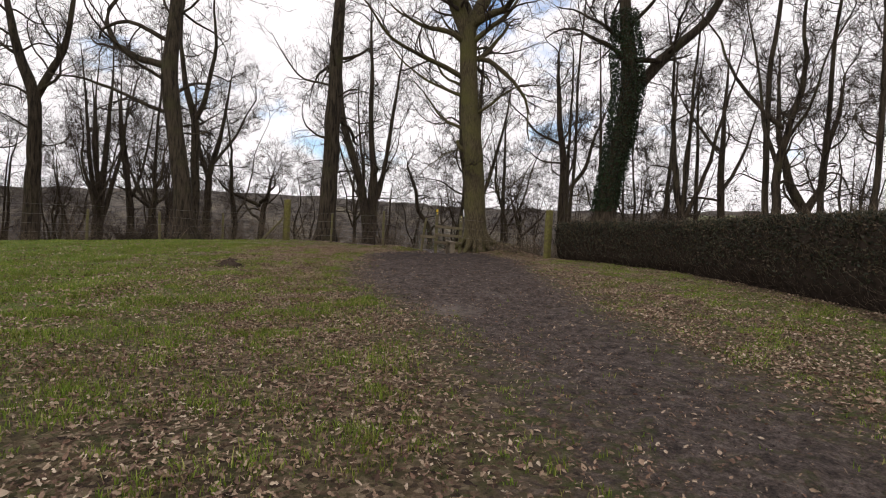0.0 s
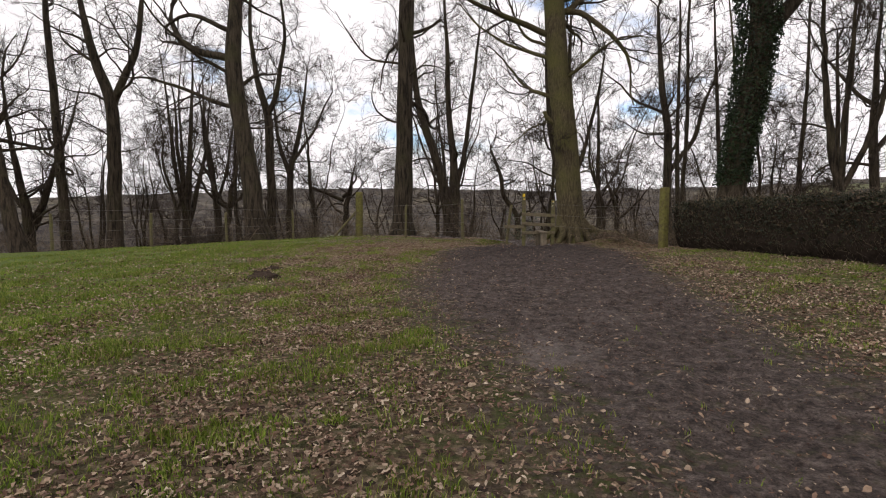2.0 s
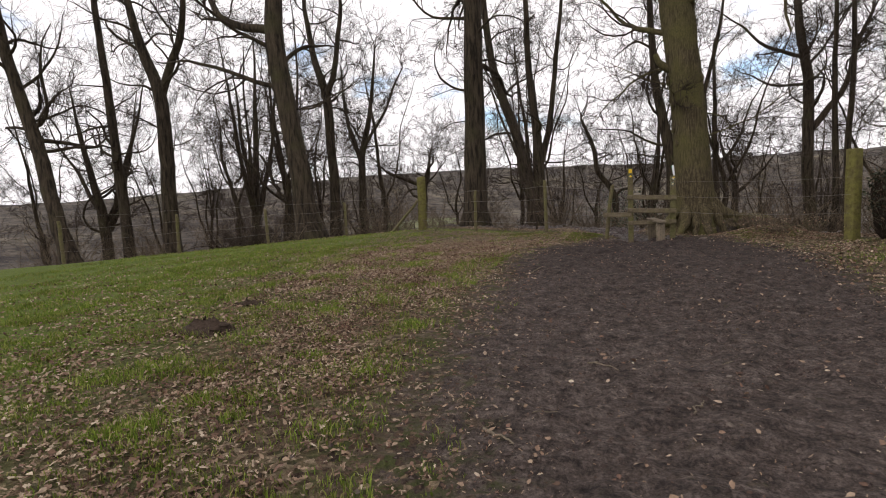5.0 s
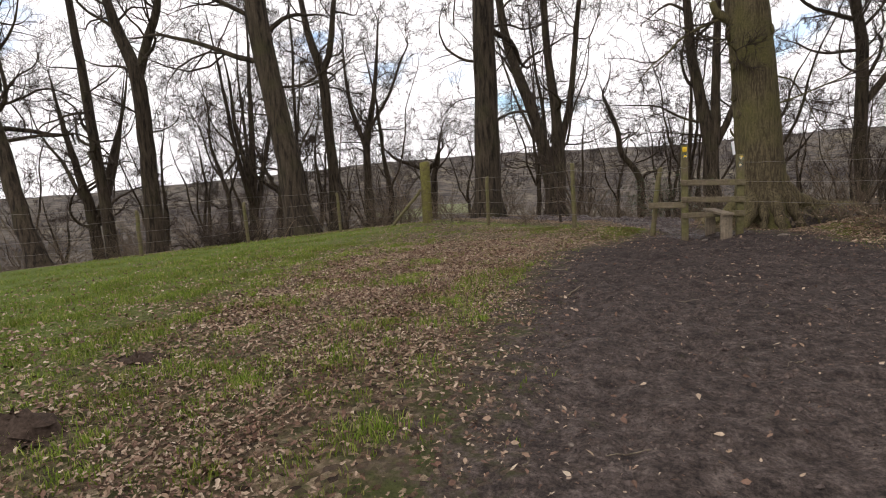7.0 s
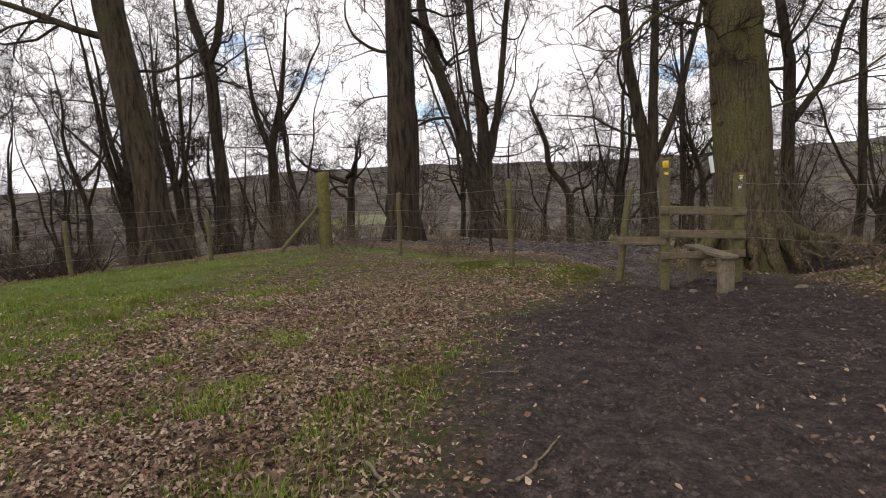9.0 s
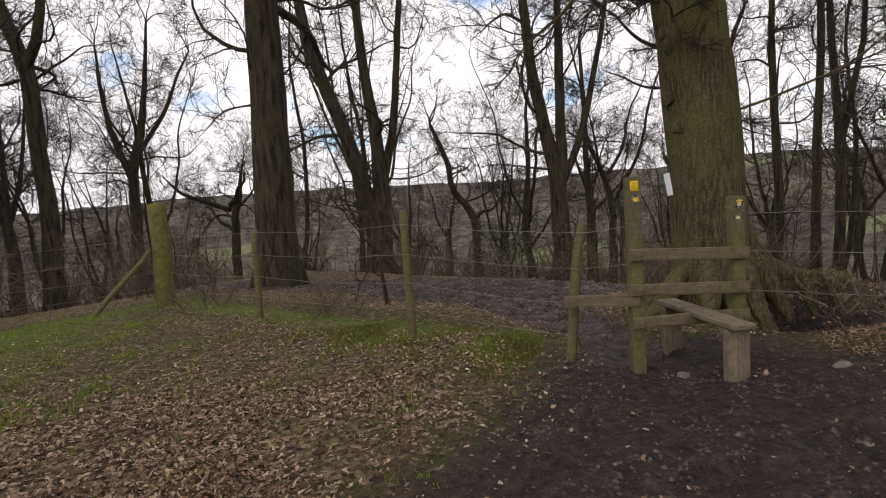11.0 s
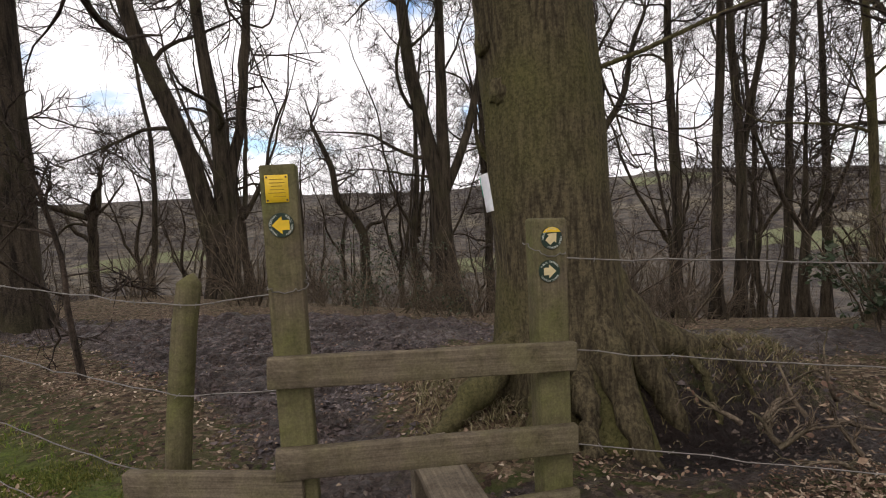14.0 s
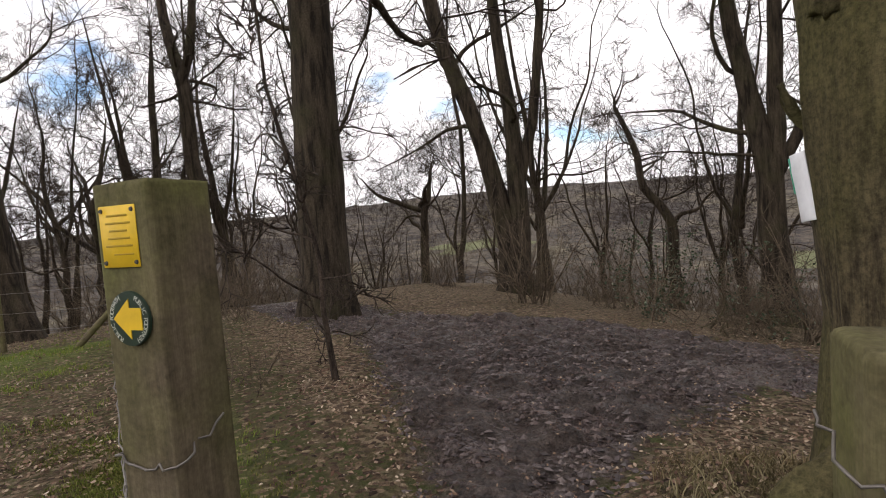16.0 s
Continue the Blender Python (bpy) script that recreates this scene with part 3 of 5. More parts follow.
old_oak = tree("broad old oak beside the stile, olive-brown ridged bark, bare", 1.72, 17.93, [[(.12, 0, 0, .49), (.07, 0, 1, .455), (-.11, 0, 3, .425), (-.42, 0, 6, .385), (-.72, 0, 9.5, .35)],
     [(-.72, 0, 9.3, .3), (-1.5, .2, 11, .24), (-2.2, .3, 14, .18), (-2.4, .4, 17, .1)], [(-.72, 0, 9.3, .3), (.1, .1, 11, .26), (.7, 0, 14, .2), (1.0, 0, 18, .1)]], 11,
     [(5.3, 184, 4.6, .16, .085), (4.5, 172, 2.6, .5, .045), (6.6, 200, 4.5, .25, .08), (5.0, 20, 2.4, .7, .05), (7.4, 185, 6.0, .35, .12), (3.2, 40, 3.6, .12, .03), (5.9, 350, 3.4, .6, .07), (8.2, 10, 5.0, .6, .12), (2.6, 350, 4.2, .1, .02), (4.0, 165, 2.2, .35, .028), (3.6, 200, 1.6, .2, .02), (7.0, 160, 4.0, .5, .07)],
     limb_z=8.0, limb_count=6, limb_len=5, flare=1.5, mat=M_OAK, wob_by=0.006, detail=(8, 7, 3), sink=0.5)
tree("tall straight bare oak behind the wire fence", -5.28, 24.1, [pole(19, .47, (.5, 0), .4)], 12, [(5.5, 180, 3.5, .35, .06), (6.6, 10, 3.0, .5, .05), (4.4, 150, 2.4, .2, .03), (3.4, 15, 2.2, .5, .022), (4.9, 215, 2.6, .3, .03), (7.6, 330, 3.6, .4, .06), (8.2, 190, 4.5, .35, .07)], limb_z=6.5, limb_count=14, limb_len=4.6, mat=M_BARK, flare=1.35, wob_by=0.015)
tree("large bare oak with long level limbs", -11.6, 22.1, [[(0, 0, 0, .5), (-.2, 0, 1.5, .42), (-.7, 0, 5, .38), (-1.25, 0, 8.4, .35), (-1.0, 0, 11, .27), (-.6, 0, 15, .18), (-.5, 0, 18, .1)]], 13,
     [(8.3, 172, 7.5, .5, .19), (6.2, 182, 6.5, .12, .11), (7.0, 8, 4.0, .7, .1), (9.5, 200, 6, .3, .12), (5.2, 20, 3.4, .5, .05), (7.6, 195, 5.5, .25, .09), (4.4, 160, 3.0, .2, .035)], limb_z=8.6, limb_count=11, limb_len=5, mat=M_BARK, flare=1.4, wob_by=0.02)
tree("bare tree with two stems from one base", -3.38, 31.3, [[(0, 0, 0, .5), (-.1, 0, 1.2, .44), (-.1, 0, 2.0, .36), (-.45, 0, 3.2, .28), (-1.1, -.2, 5.5, .25), (-2.0, -.4, 8.4, .2), (-2.4, -.5, 12, .14), (-2.3, -.5, 16, .08)],
     [(.1, 0, 1.0, .34), (.2, 0, 3.5, .3), (.05, 0, 6, .2), (-.2, 0, 9, .16), (-.3, 0, 15, .07)], [(.2, 0, 3.3, .2), (.7, .1, 5.2, .15), (1.2, .2, 8.2, .12), (1.6, .3, 13, .06)]], 14,
     [(5.2, 190, 4.5, .4, .07), (6.8, 170, 3.5, .6, .06)], limb_z=5.0, limb_count=11, limb_len=3.6, flare=1.5)
tree("bare tree dividing into upright stems", 3.35, 31.0, [[(0, 0, 0, .42), (0, 0, 1.2, .36), (0, 0, 3.9, .31), (-.4, 0, 5.5, .24), (-.8, 0, 7.6, .2), (-1.1, 0, 12, .13), (-1, 0, 16, .06)],
     [(0, 0, 3.7, .22), (.15, 0, 5.5, .19), (.1, 0, 8, .16), (.3, 0, 14, .06)], [(0, 0, 3.8, .16), (.9, .1, 5.6, .13), (1.6, .2, 8, .1), (2.3, .3, 12, .05)]], 15,
     [(5.0, 180, 4.5, .15, .07), (4.4, 200, 3.6, .05, .05), (6.4, 178, 5.0, .45, .07)], limb_z=4.6, limb_count=8, limb_len=3.8)
tree("crooked bare tree with a hooked top", 1.13, 40.8, [[(0, 0, -.5, .3), (0, 0, 2, .24), (.05, 0, 4, .22), (-.5, 0, 4.9, .19), (-1.2, 0, 5.5, .17), (-1.3, 0, 7.4, .14), (-2.2, 0, 9.2, .08)], [(.0, 0, 3.7, .12), (.3, 0, 4.3, .1), (.9, 0, 4.4, .07), (1.6, 0, 5.2, .04)]], 16,
     [(4.9, 10, 4.5, .05, .05)], limb_z=4.2, limb_count=10, limb_len=3.2)
tree("tall bare tree with a high fork", 11.5, 37.2, [[(0, 0, 0, .38), (0, 0, 4, .31), (-.2, 0, 11, .26), (-.7, 0, 14, .2), (-1, 0, 19, .08)], [(-.1, 0, 8, .18), (1.4, 0, 10, .15), (2.6, 0, 14, .08)]], 17, [(12, 175, 6, .5, .12), (10.5, 185, 5, .35, .09), (9.4, 170, 4, .5, .06)], limb_z=9, limb_count=12, limb_len=5.5)
ivy_tree = tree("leaning ivy-clad oak behind the hedge", 7.2, 18.1, [[(-.1, 0, 0, .5), (.1, 0, 2, .43), (.6, 0, 5, .41), (.95, 0, 7.8, .39), (.6, 0, 10.5, .27), (.2, 0, 15, .12)], [(.95, 0, 7.4, .27), (2.5, 0, 9.2, .22), (4.6, .2, 11.2, .17), (6, .3, 14, .08)]], 18, [(8.6, 160, 4.5, .8, .12), (9.6, 175, 4.5, .9, .1), (10.4, 20, 4, .9, .1)], limb_z=8.4, limb_count=10, limb_len=4.8, mat=M_BARK)
tree("bare tree with a high Y fork", -20.4, 24.6, [[(0, 0, 0, .42), (.1, 0, 4, .33), (.2, 0, 8.5, .29), (-.6, 0, 11, .2), (-1.4, 0, 15, .08)], [(.2, 0, 8.3, .2), (1.4, 0, 10.6, .16), (2.3, 0, 15, .07)]], 19, [(6.6, 175, 3.5, .3, .05), (5.8, 5, 3, .35, .04)], limb_z=7.6, limb_count=12, limb_len=4.5)
tree("slim upright bare tree", -23.6, 25.3, [pole(18, .3, (-.4, 0), .3)], 20, [(8, 180, 4, .3, .07), (5, 10, 3, .3, .04)], limb_z=5.5, limb_count=14, limb_len=4)
tree("leaning bare oak at the edge of the wood", -21.3, 20.0, [[(0, 0, 0, .36), (-.4, 0, 2, .29), (-1.1, 0, 5, .26), (-2.0, 0, 9, .2), (-2.6, 0, 14, .08)]], 61, [(6, 185, 4, .5, .07), (7.5, 20, 4, .6, .07)], limb_z=5.0, limb_count=13, limb_len=4.2)
tree("bare tree with sweeping curved limbs", -30.5, 31.0, forked(62, .4, 6.0, 4, 15, 3.2), 62, [(5.0, 190, 5, .5, .1), (5.5, 10, 5, .6, .1)], limb_z=5, limb_count=8, limb_len=4)
tree("bare tree with a tall Y fork on the slope", -14.1, 29.6, [[(0, 0, 0, .33), (0, 0, 4, .25), (-.1, 0, 8.4, .23), (-.8, 0, 10, .17), (-1.3, .1, 13, .11), (-1.0, .2, 17, .05)], [(-.1, 0, 8.2, .18), (.6, 0, 9.4, .15), (1.1, 0, 12.5, .1), (1.0, 0, 16, .05)]], 63, [(7.6, 5, 2.6, .6, .05)], limb_z=7.5, limb_count=12, limb_len=3.8)
tree("bare tree on the slope", -17.6, 42.2, [[(0, 0, 0, .4), (0, 0, 5, .31), (.1, 0, 9, .26), (.9, .1, 12, .17), (1.6, .2, 17, .06)], [(.1, 0, 8.6, .2), (-.9, 0, 11.5, .15), (-1.2, 0, 16, .05)], [(.1, 0, 9.4, .15), (2.2, .2, 12.5, .1), (3.6, .3, 15.5, .05)]], 21, [], limb_z=7.5, limb_count=12, limb_len=4.6)
tree("cluster of bare stems from one stool", -22.4, 35.0, forked(64, .4, 4.0, 5, 17, 2.6), 64, limb_z=6, limb_count=8, limb_len=3.4)
tree("cluster of bare stems from one stool", -22.3, 39.4, forked(65, .36, 6.0, 3, 17, 2.4), 65, limb_z=6, limb_count=9, limb_len=3.6)
tree("gnarled twisting bare oak down the slope", -15.6, 52.0, forked(66, .38, 8.0, 4, 13, 4.2), 66, [(8, 170, 4.5, .2, .1), (8.6, 10, 4.5, .2, .1)], limb_z=7.4, limb_count=10, limb_len=4.4, wob_by=0.06)
tree("small forked bare tree beyond the oak", 11.6, 53.0, forked(67, .34, 8.4, 4, 14, 3.8), 67, limb_z=7.6, limb_count=9, limb_len=4, wob_by=0.05)
tree("sturdy dark bare tree beyond the hedge", 19.8, 29.7, forked(68, .28, 9.0, 3, 17, 3.4, -.8), 68, [(7, 170, 5, .6, .09)], limb_z=7, limb_count=11, limb_len=4.6)
tree("slim bare tree beyond the hedge", 20.6, 34.0, [pole(16, .24, (-.6, 0), .3)], 69, limb_z=5, limb_count=15, limb_len=3.8)
tree("slim bare tree beyond the hedge", 17.4, 32.8, [pole(17, .2, (.3, 0), .3)], 70, limb_z=5, limb_count=15, limb_len=3.6)
tree("old bare oak with crooked sweeping limbs", 22.6, 25.6, [[(0, 0, 0, .44), (-.1, 0, 3, .34), (-.2, 0, 5.6, .3), (-1.2, 0, 7.5, .24), (-2.0, 0, 10, .16), (-2.2, 0, 14, .06)], [(-.2, 0, 5.4, .24), (.9, 0, 7.6, .2), (1.0, 0, 10, .15), (1.8, 0, 14, .06)]], 71, [(5.0, 10, 5, .35, .11), (4.4, 180, 4.5, .4, .09)], limb_z=5, limb_count=11, limb_len=4.6, wob_by=0.05)
tree("bare tree with many ascending limbs", 7.06, 39.39, [pole(13, .25, (-.3, 0), .3)], 22, [], limb_z=3.5, limb_count=14, limb_len=4)
tree("slim bare tree beyond the old oak", 8.3, 26.3, [pole(13, .14, (-.2, 0), .3)], 23, [], limb_z=3.5, limb_count=11, limb_len=3)
tree("slim bare tree beyond the old oak", 7.73, 24.04, [pole(15, .115, (.2, 0), .3)], 24, [], limb_z=4, limb_count=10, limb_len=2.8)
tree("bare tree with forking slim stems", 10.5, 26.77, [[(0, 0, 0, .15), (0, 0, 4, .125), (-.3, 0, 8, .09), (-.6, 0, 14, .03)], [(0, 0, 4.2, .1), (.8, 0, 7.5, .075), (1.1, 0, 14, .04)]], 25, [], limb_z=5, limb_count=10, limb_len=3)
tree("small spreading bare tree by the track", 13.3, 27.6, forked(72, .16, 2.6, 4, 8, 2.2), 72, limb_z=2.4, limb_count=8, limb_len=2.4)
tree("slim mossy tree leaning over the track", 9.6, 22.2, [[(0, 0, 0, .1), (-.1, 0, 3, .075), (-.4, 0, 7, .055), (-.9, 0, 12, .018)]], 74, [(3.5, 180, 3.0, .2, .03)], limb_z=3, limb_count=12, limb_len=2.6, mat=M_OAK)

# ---- woodland filling ----
def scaled(x, y, z, turn, size, tall=1.0):
    return Matrix.LocRotScale((x, y, z), Euler((0, 0, turn)), (size, size, size * tall))


PATTERNS = [
    tree("bare woodland tree on the falling slope", -13.5, 35.5, forked(31, .2, 3.4, 3, 13, 2.6), 31, limb_z=3.4, limb_count=9, limb_len=3.8, detail=(6, 6, 3), wob_by=0.06),
    tree("bare woodland tree on the falling slope", 6.2, 34.0, forked(32, .17, 4.4, 4, 12, 2.8), 32, limb_z=3.2, limb_count=8, limb_len=3.4, detail=(6, 6, 3), wob_by=0.06),
    tree("bare woodland tree with forked stems", -19.0, 37.0, forked(33, .21, 2.2, 4, 12, 2.4), 33, limb_z=3.2, limb_count=8, limb_len=3.4, detail=(6, 6, 3), wob_by=0.06),
    tree("slender bare woodland tree", 14.0, 31.0, [[(0, 0, 0, .12), (.2, 0, 5, .09), (-.1, -.2, 10, .05), (.4, -.2, 14, .02)]], 34, limb_z=2.8, limb_count=20, limb_len=3.0, detail=(6, 5, 3), wob_by=0.06),
    tree("gnarled bare woodland tree", -15.5, 27.0, forked(35, .2, 2.8, 4, 8.5, 3.2), 35, limb_z=2.4, limb_count=9, limb_len=3.6, detail=(6, 6, 3), rise=0.03, wob_by=0.08),
]
FAR_PATTERNS = [
    tree("distant bare woodland tree down the slope", -20.0, 48.0, forked(36, .19, 3.4, 4, 13, 3.0), 36, limb_z=3.0, limb_count=6, limb_len=4.4, detail=(6, 5, 3), wob_by=0.07),
    tree("distant bare woodland tree down the slope", 12.0, 48.0, forked(37, .17, 4.6, 3, 13, 2.6), 37, limb_z=2.8, limb_count=8, limb_len=4.2, detail=(6, 5, 3), wob_by=0.07),
]
DEEP_PATTERN = tree("far bare tree on the valley side", -12.0, 62.0, forked(38, .2, 4.0, 3, 13, 3.0), 38, limb_z=3.0, limb_count=4, limb_len=4.6, detail=(5, 5, 2), wob_by=0.07)
taken = [(-21.3, 20), (-30.5, 31), (-14.1, 29.6), (-17.6, 42.2), (-22.4, 35), (-22.3, 39.4), (-15.6, 52), (11.6, 53), (19.8, 29.7), (20.6, 34), (17.4, 32.8), (22.6, 25.6), (13.3, 27.6), (12.4, 28.2), (9.6, 22.2), (7.2, 18.1), (1.7, 17.9), (-5, 23), (-11.5, 21.9), (-3.4, 31.8), (3.2, 30.3), (1.1, 40.3), (12.1, 38.8), (6.3, 15.8), (-20.3, 24.2), (-23.2, 24.7), (8.3, 26.3), (7.7, 24), (10.5, 26.8), (-13.5, 33), (6.2, 34), (-19, 37), (14, 31), (-15.5, 27)]
rng = np.random.default_rng(77)
zones = [(-30, 30, 29, 40, 11, 3.6), (-42, 34, 38, 66, 17, 4.6), (14, 30, 16, 22, 4, 3.8), (-40, -15, 22, 36, 5, 3.8), (-75, 75, 66, 120, 44, 6.0), (10, 19, 7, 17, 8, 2.6), (-34, 20, 40, 58, 8, 4.0)]
for x0, x1, y0, y1, count, gap in zones:
    made = tries = 0
    while made < count and tries < 900:
        tries += 1
        x, y = rng.uniform(x0, x1), rng.uniform(y0, y1)
        if max(fence_side(x, y), min(left_side(x, y), y - 8)) < 6 and x < 9:
            continue
        if any(math.hypot(x - a, y - c) < gap for a, c in taken) or (abs(x + 0.2 * (y - 16)) < 1.2 and y < 34) or (-14 < x < -4.5 and y < 35):
            continue
        taken.append((x, y))
        k = int(rng.integers(0, 5))
        size = rng.uniform(0.75, 1.25)
        copy_thing((DEEP_PATTERN if y > 66 else FAR_PATTERNS[k % 2] if y > 38 else PATTERNS[k]), scaled(x, y, float(land_z(x, y)) - 0.2, rng.uniform(0, 6.28), size, rng.uniform(0.95, 1.15)))
        made += 1


def bush(label, x, y, seed, stems, height, spread, mat, leaves=0, leaf_mat=None, leaf=0.05, category="shrub", fine=(6, 3)):
    rng = np.random.default_rng(seed)
    top = thing("shrub", label, category, "undergrowth", pose(x, y, float(land_z(np.float64(x), np.float64(y))) - 0.05))
    a = rng.uniform(0, 6.28, stems)
    p = np.stack([rng.normal(0, spread * 0.2, stems), rng.normal(0, spread * 0.2, stems), np.zeros(stems)], 1)
    w = np.stack([np.cos(a) * spread * 0.35, np.sin(a) * spread * 0.35, np.full(stems, 1.0)], 1)
    L1 = bent(rng, p, w / np.linalg.norm(w, axis=1, keepdims=True), height * rng.uniform(0.5, 1, stems), 8, 0.14, 0.0)
    R1 = rng.uniform(0.008, 0.024, stems)[:, None] * np.linspace(1, 0.3, 9)[None]
    p, d, r, f = offshoots(rng, L1, R1, fine[0], 0.15, 1, 0.7, 0.55)
    L2 = bent(rng, p, d, height * rng.uniform(0.12, 0.38, len(p)), 3, 0.26, 0.03)
    R2 = np.maximum(r, 0.004)[:, None] * np.linspace(1, 0.4, 4)[None]
    p, d, r, f = offshoots(rng, L2, R2, fine[1], 0.1, 1, 0.7, 0.7)
    L3 = bent(rng, p, d, height * rng.uniform(0.05, 0.16, len(p)), 1, 0.2, 0.02)
    R3 = np.maximum(r, 0.003)[:, None] * np.linspace(1, 0.6, 2)[None]
    Vs, Qs, off = [], [], 0
    for k in range(stems):
        V, q = tubes(L1[k:k + 1], R1[k:k + 1], 4)
        put("stem", mesh_of("stem", V, q, mat), top)
    for L, R, sides in ((L2, R2, 3), (L3, R3, 3)):
        V, q = tubes(L, R, sides)
        Vs.append(V), Qs.append(q + off)
        off += len(V)
    tagged(put("branchwork", mesh_of("branchwork", np.concatenate(Vs), np.concatenate(Qs), mat), top), kind="stuff")
    if leaves:
        spots = L3.reshape(-1, 3)[rng.integers(0, L3.shape[0] * L3.shape[1], leaves)] + rng.normal(0, 0.04, (leaves, 3))
        V, q = leaf_shapes(rng, spots, leaf * rng.uniform(0.6, 1.3, leaves), 1.2)
        tagged(put("foliage", mesh_of("foliage", V, q, leaf_mat, False), top), kind="stuff")
    return top


def leaf_shapes(rng, spots, size, tilt, flat=0.0, curl=0.25):
    """Folded pointed leaves: two quads each."""
    N = len(spots)
    yaw, tx, ty = rng.uniform(0, 6.28, N), rng.normal(0, tilt, N), rng.normal(0, tilt, N)
    shape = np.array([(0, -1, 0), (-0.5, -0.2, curl), (-0.62, 0.45, curl * 0.8), (0, 1, 0.1), (0.62, 0.3, curl * 0.8), (0.42, -0.4, curl)]) * 0.5
    P = shape[None] * size[:, None, None] * np.stack([rng.uniform(0.7, 1.1, N), np.ones(N), rng.uniform(-0.4, 1.5, N)], 1)[:, None]
    cx, sx, cy, sy, cz, sz = np.cos(tx), np.sin(tx), np.cos(ty), np.sin(ty), np.cos(yaw), np.sin(yaw)
    x, y, z = P[..., 0], P[..., 1], P[..., 2]
    y, z = y * cx[:, None] - z * sx[:, None], y * sx[:, None] + z * cx[:, None]
    x, z = x * cy[:, None] + z * sy[:, None], -x * sy[:, None] + z * cy[:, None]
    x, y = x * cz[:, None] - y * sz[:, None], x * sz[:, None] + y * cz[:, None]
    V = np.stack([x, y, z], -1) + spots[:, None]
    i = np.arange(N)[:, None] * 6
    q = np.concatenate([i + np.array([[0, 3, 2, 1]]), i + np.array([[0, 5, 4, 3]])], 0)
    return V.reshape(-1, 3), q


def lobed_leaves(rng, spots, size, tilt):
    """Curled oak leaves with wavy margins: four quads each."""
    N = len(spots)
    shape = np.zeros((N, 12, 3))
    shape[:, 0] = (0, -1, 0)
    shape[:, 1] = (0, 0, 0)
    shape[:, 2] = (0, 1, 0)
    for k, (w, h) in enumerate(((0.46, -0.5), (0.22, -0.05), (0.52, 0.45))):
        for s, base in ((-1, 3), (1, 6)):
            shape[:, base + k, 0] = s * w * rng.uniform(0.65, 1.2, N)
            shape[:, base + k, 1] = h + rng.normal(0, 0.08, N)
    shape = shape[:, :9]
    bend, cup = rng.normal(0, 0.5, N)[:, None], rng.normal(0.5, 0.6, N)[:, None]
    shape[:, :, 2] = bend * shape[:, :, 1] ** 2 * 0.5 + cup * np.abs(shape[:, :, 0]) * 0.8
    P = shape * size[:, None, None] * 0.5
    yaw, tx, ty = rng.uniform(0, 6.28, N)[:, None], rng.normal(0, tilt, N)[:, None], rng.normal(0, tilt, N)[:, None]
    x, y, z = P[..., 0], P[..., 1], P[..., 2]
    y, z = y * np.cos(tx) - z * np.sin(tx), y * np.sin(tx) + z * np.cos(tx)
    x, z = x * np.cos(ty) + z * np.sin(ty), -x * np.sin(ty) + z * np.cos(ty)
    x, y = x * np.cos(yaw) - y * np.sin(yaw), x * np.sin(yaw) + y * np.cos(yaw)
    V = np.stack([x, y, z], -1) + spots[:, None]
    V[..., 2] += 0.004
    i = np.arange(N)[:, None] * 9
    q = np.concatenate([i + np.array([f]) for f in ((0, 1, 4, 3), (1, 2, 5, 4), (0, 6, 7, 1), (1, 7, 8, 2))], 0)
    return V.reshape(-1, 3), q


BUSHES = [bush("tangled brown undergrowth of bare stems", -8.5, 24.5, 41, 16, 2.6, 1.6, M_BRUSH),
          bush("thicket of thin upright bare stems", -2.2, 27.5, 42, 22, 3.4, 1.2, M_BRUSH),
          bush("low arching bare bramble scrub", 5.4, 22.5, 43, 18, 1.6, 2.4, M_BRUSH)]
rng = np.random.default_rng(91)
made = 0
while made < 115:
    x, y = rng.uniform(-34, 26), rng.uniform(17, 46)
    s = max(fence_side(x, y), left_side(x, y))
    if s < (1.5 if left_side(x, y) > 1.5 else 8.5) or s > 34:
        continue
    if mud_at(np.float64(x), np.float64(y)) > 0.1:
        continue
    k = int(rng.integers(0, 3))
    copy_thing(BUSHES[k], scaled(x, y, float(land_z(x, y)) - 0.1, rng.uniform(0, 6.28), rng.uniform(0.7, 1.35)))
    made += 1
made = 0
while made < 13:
    x, y = rng.uniform(-9, 9), rng.uniform(22, 32)
    if not 7.2 < fence_side(x, y) < 11.5 or mud_at(np.float64(x), np.float64(y)) > 0.1:
        continue
    copy_thing(BUSHES[made % 3], scaled(x, y, float(land_z(x, y)) - 0.1, rng.uniform(0, 6.28), rng.uniform(0.45, 0.85)))
    made += 1
for x, y, k, size in ((5.4, 17.0, 2, .8), (-5.9, 20.9, 2, .55), (-3.4, 19.6, 2, .5), (-6.6, 23.2, 0, .6), (6.2, 18.0, 0, 0.9), (7.5, 20, 1, .9)):
    copy_thing(BUSHES[k], scaled(x, y, float(land_z(x, y)) - 0.05, x * 7, size))
bush("sparse green holly bush among bare saplings", 1.0, 26.6, 51, 18, 2.3, 2.6, M_BRUSH, 1700, M_HOLLY, 0.06)
bush("evergreen rhododendron thicket beside the track", 8.3, 19.8, 46, 14, 1.6, 3.0, M_BRUSH, 2100, M_HOLLY, 0.10)
bush("evergreen rhododendron thicket beside the track", 9.6, 20.6, 53, 16, 2.0, 3.0, M_BRUSH, 2600, M_HOLLY, 0.10)
bush("dark heap of dead brushwood by the fence", -12.9, 19.6, 54, 80, 1.3, 2.6, M_TWIG, category="brush pile")
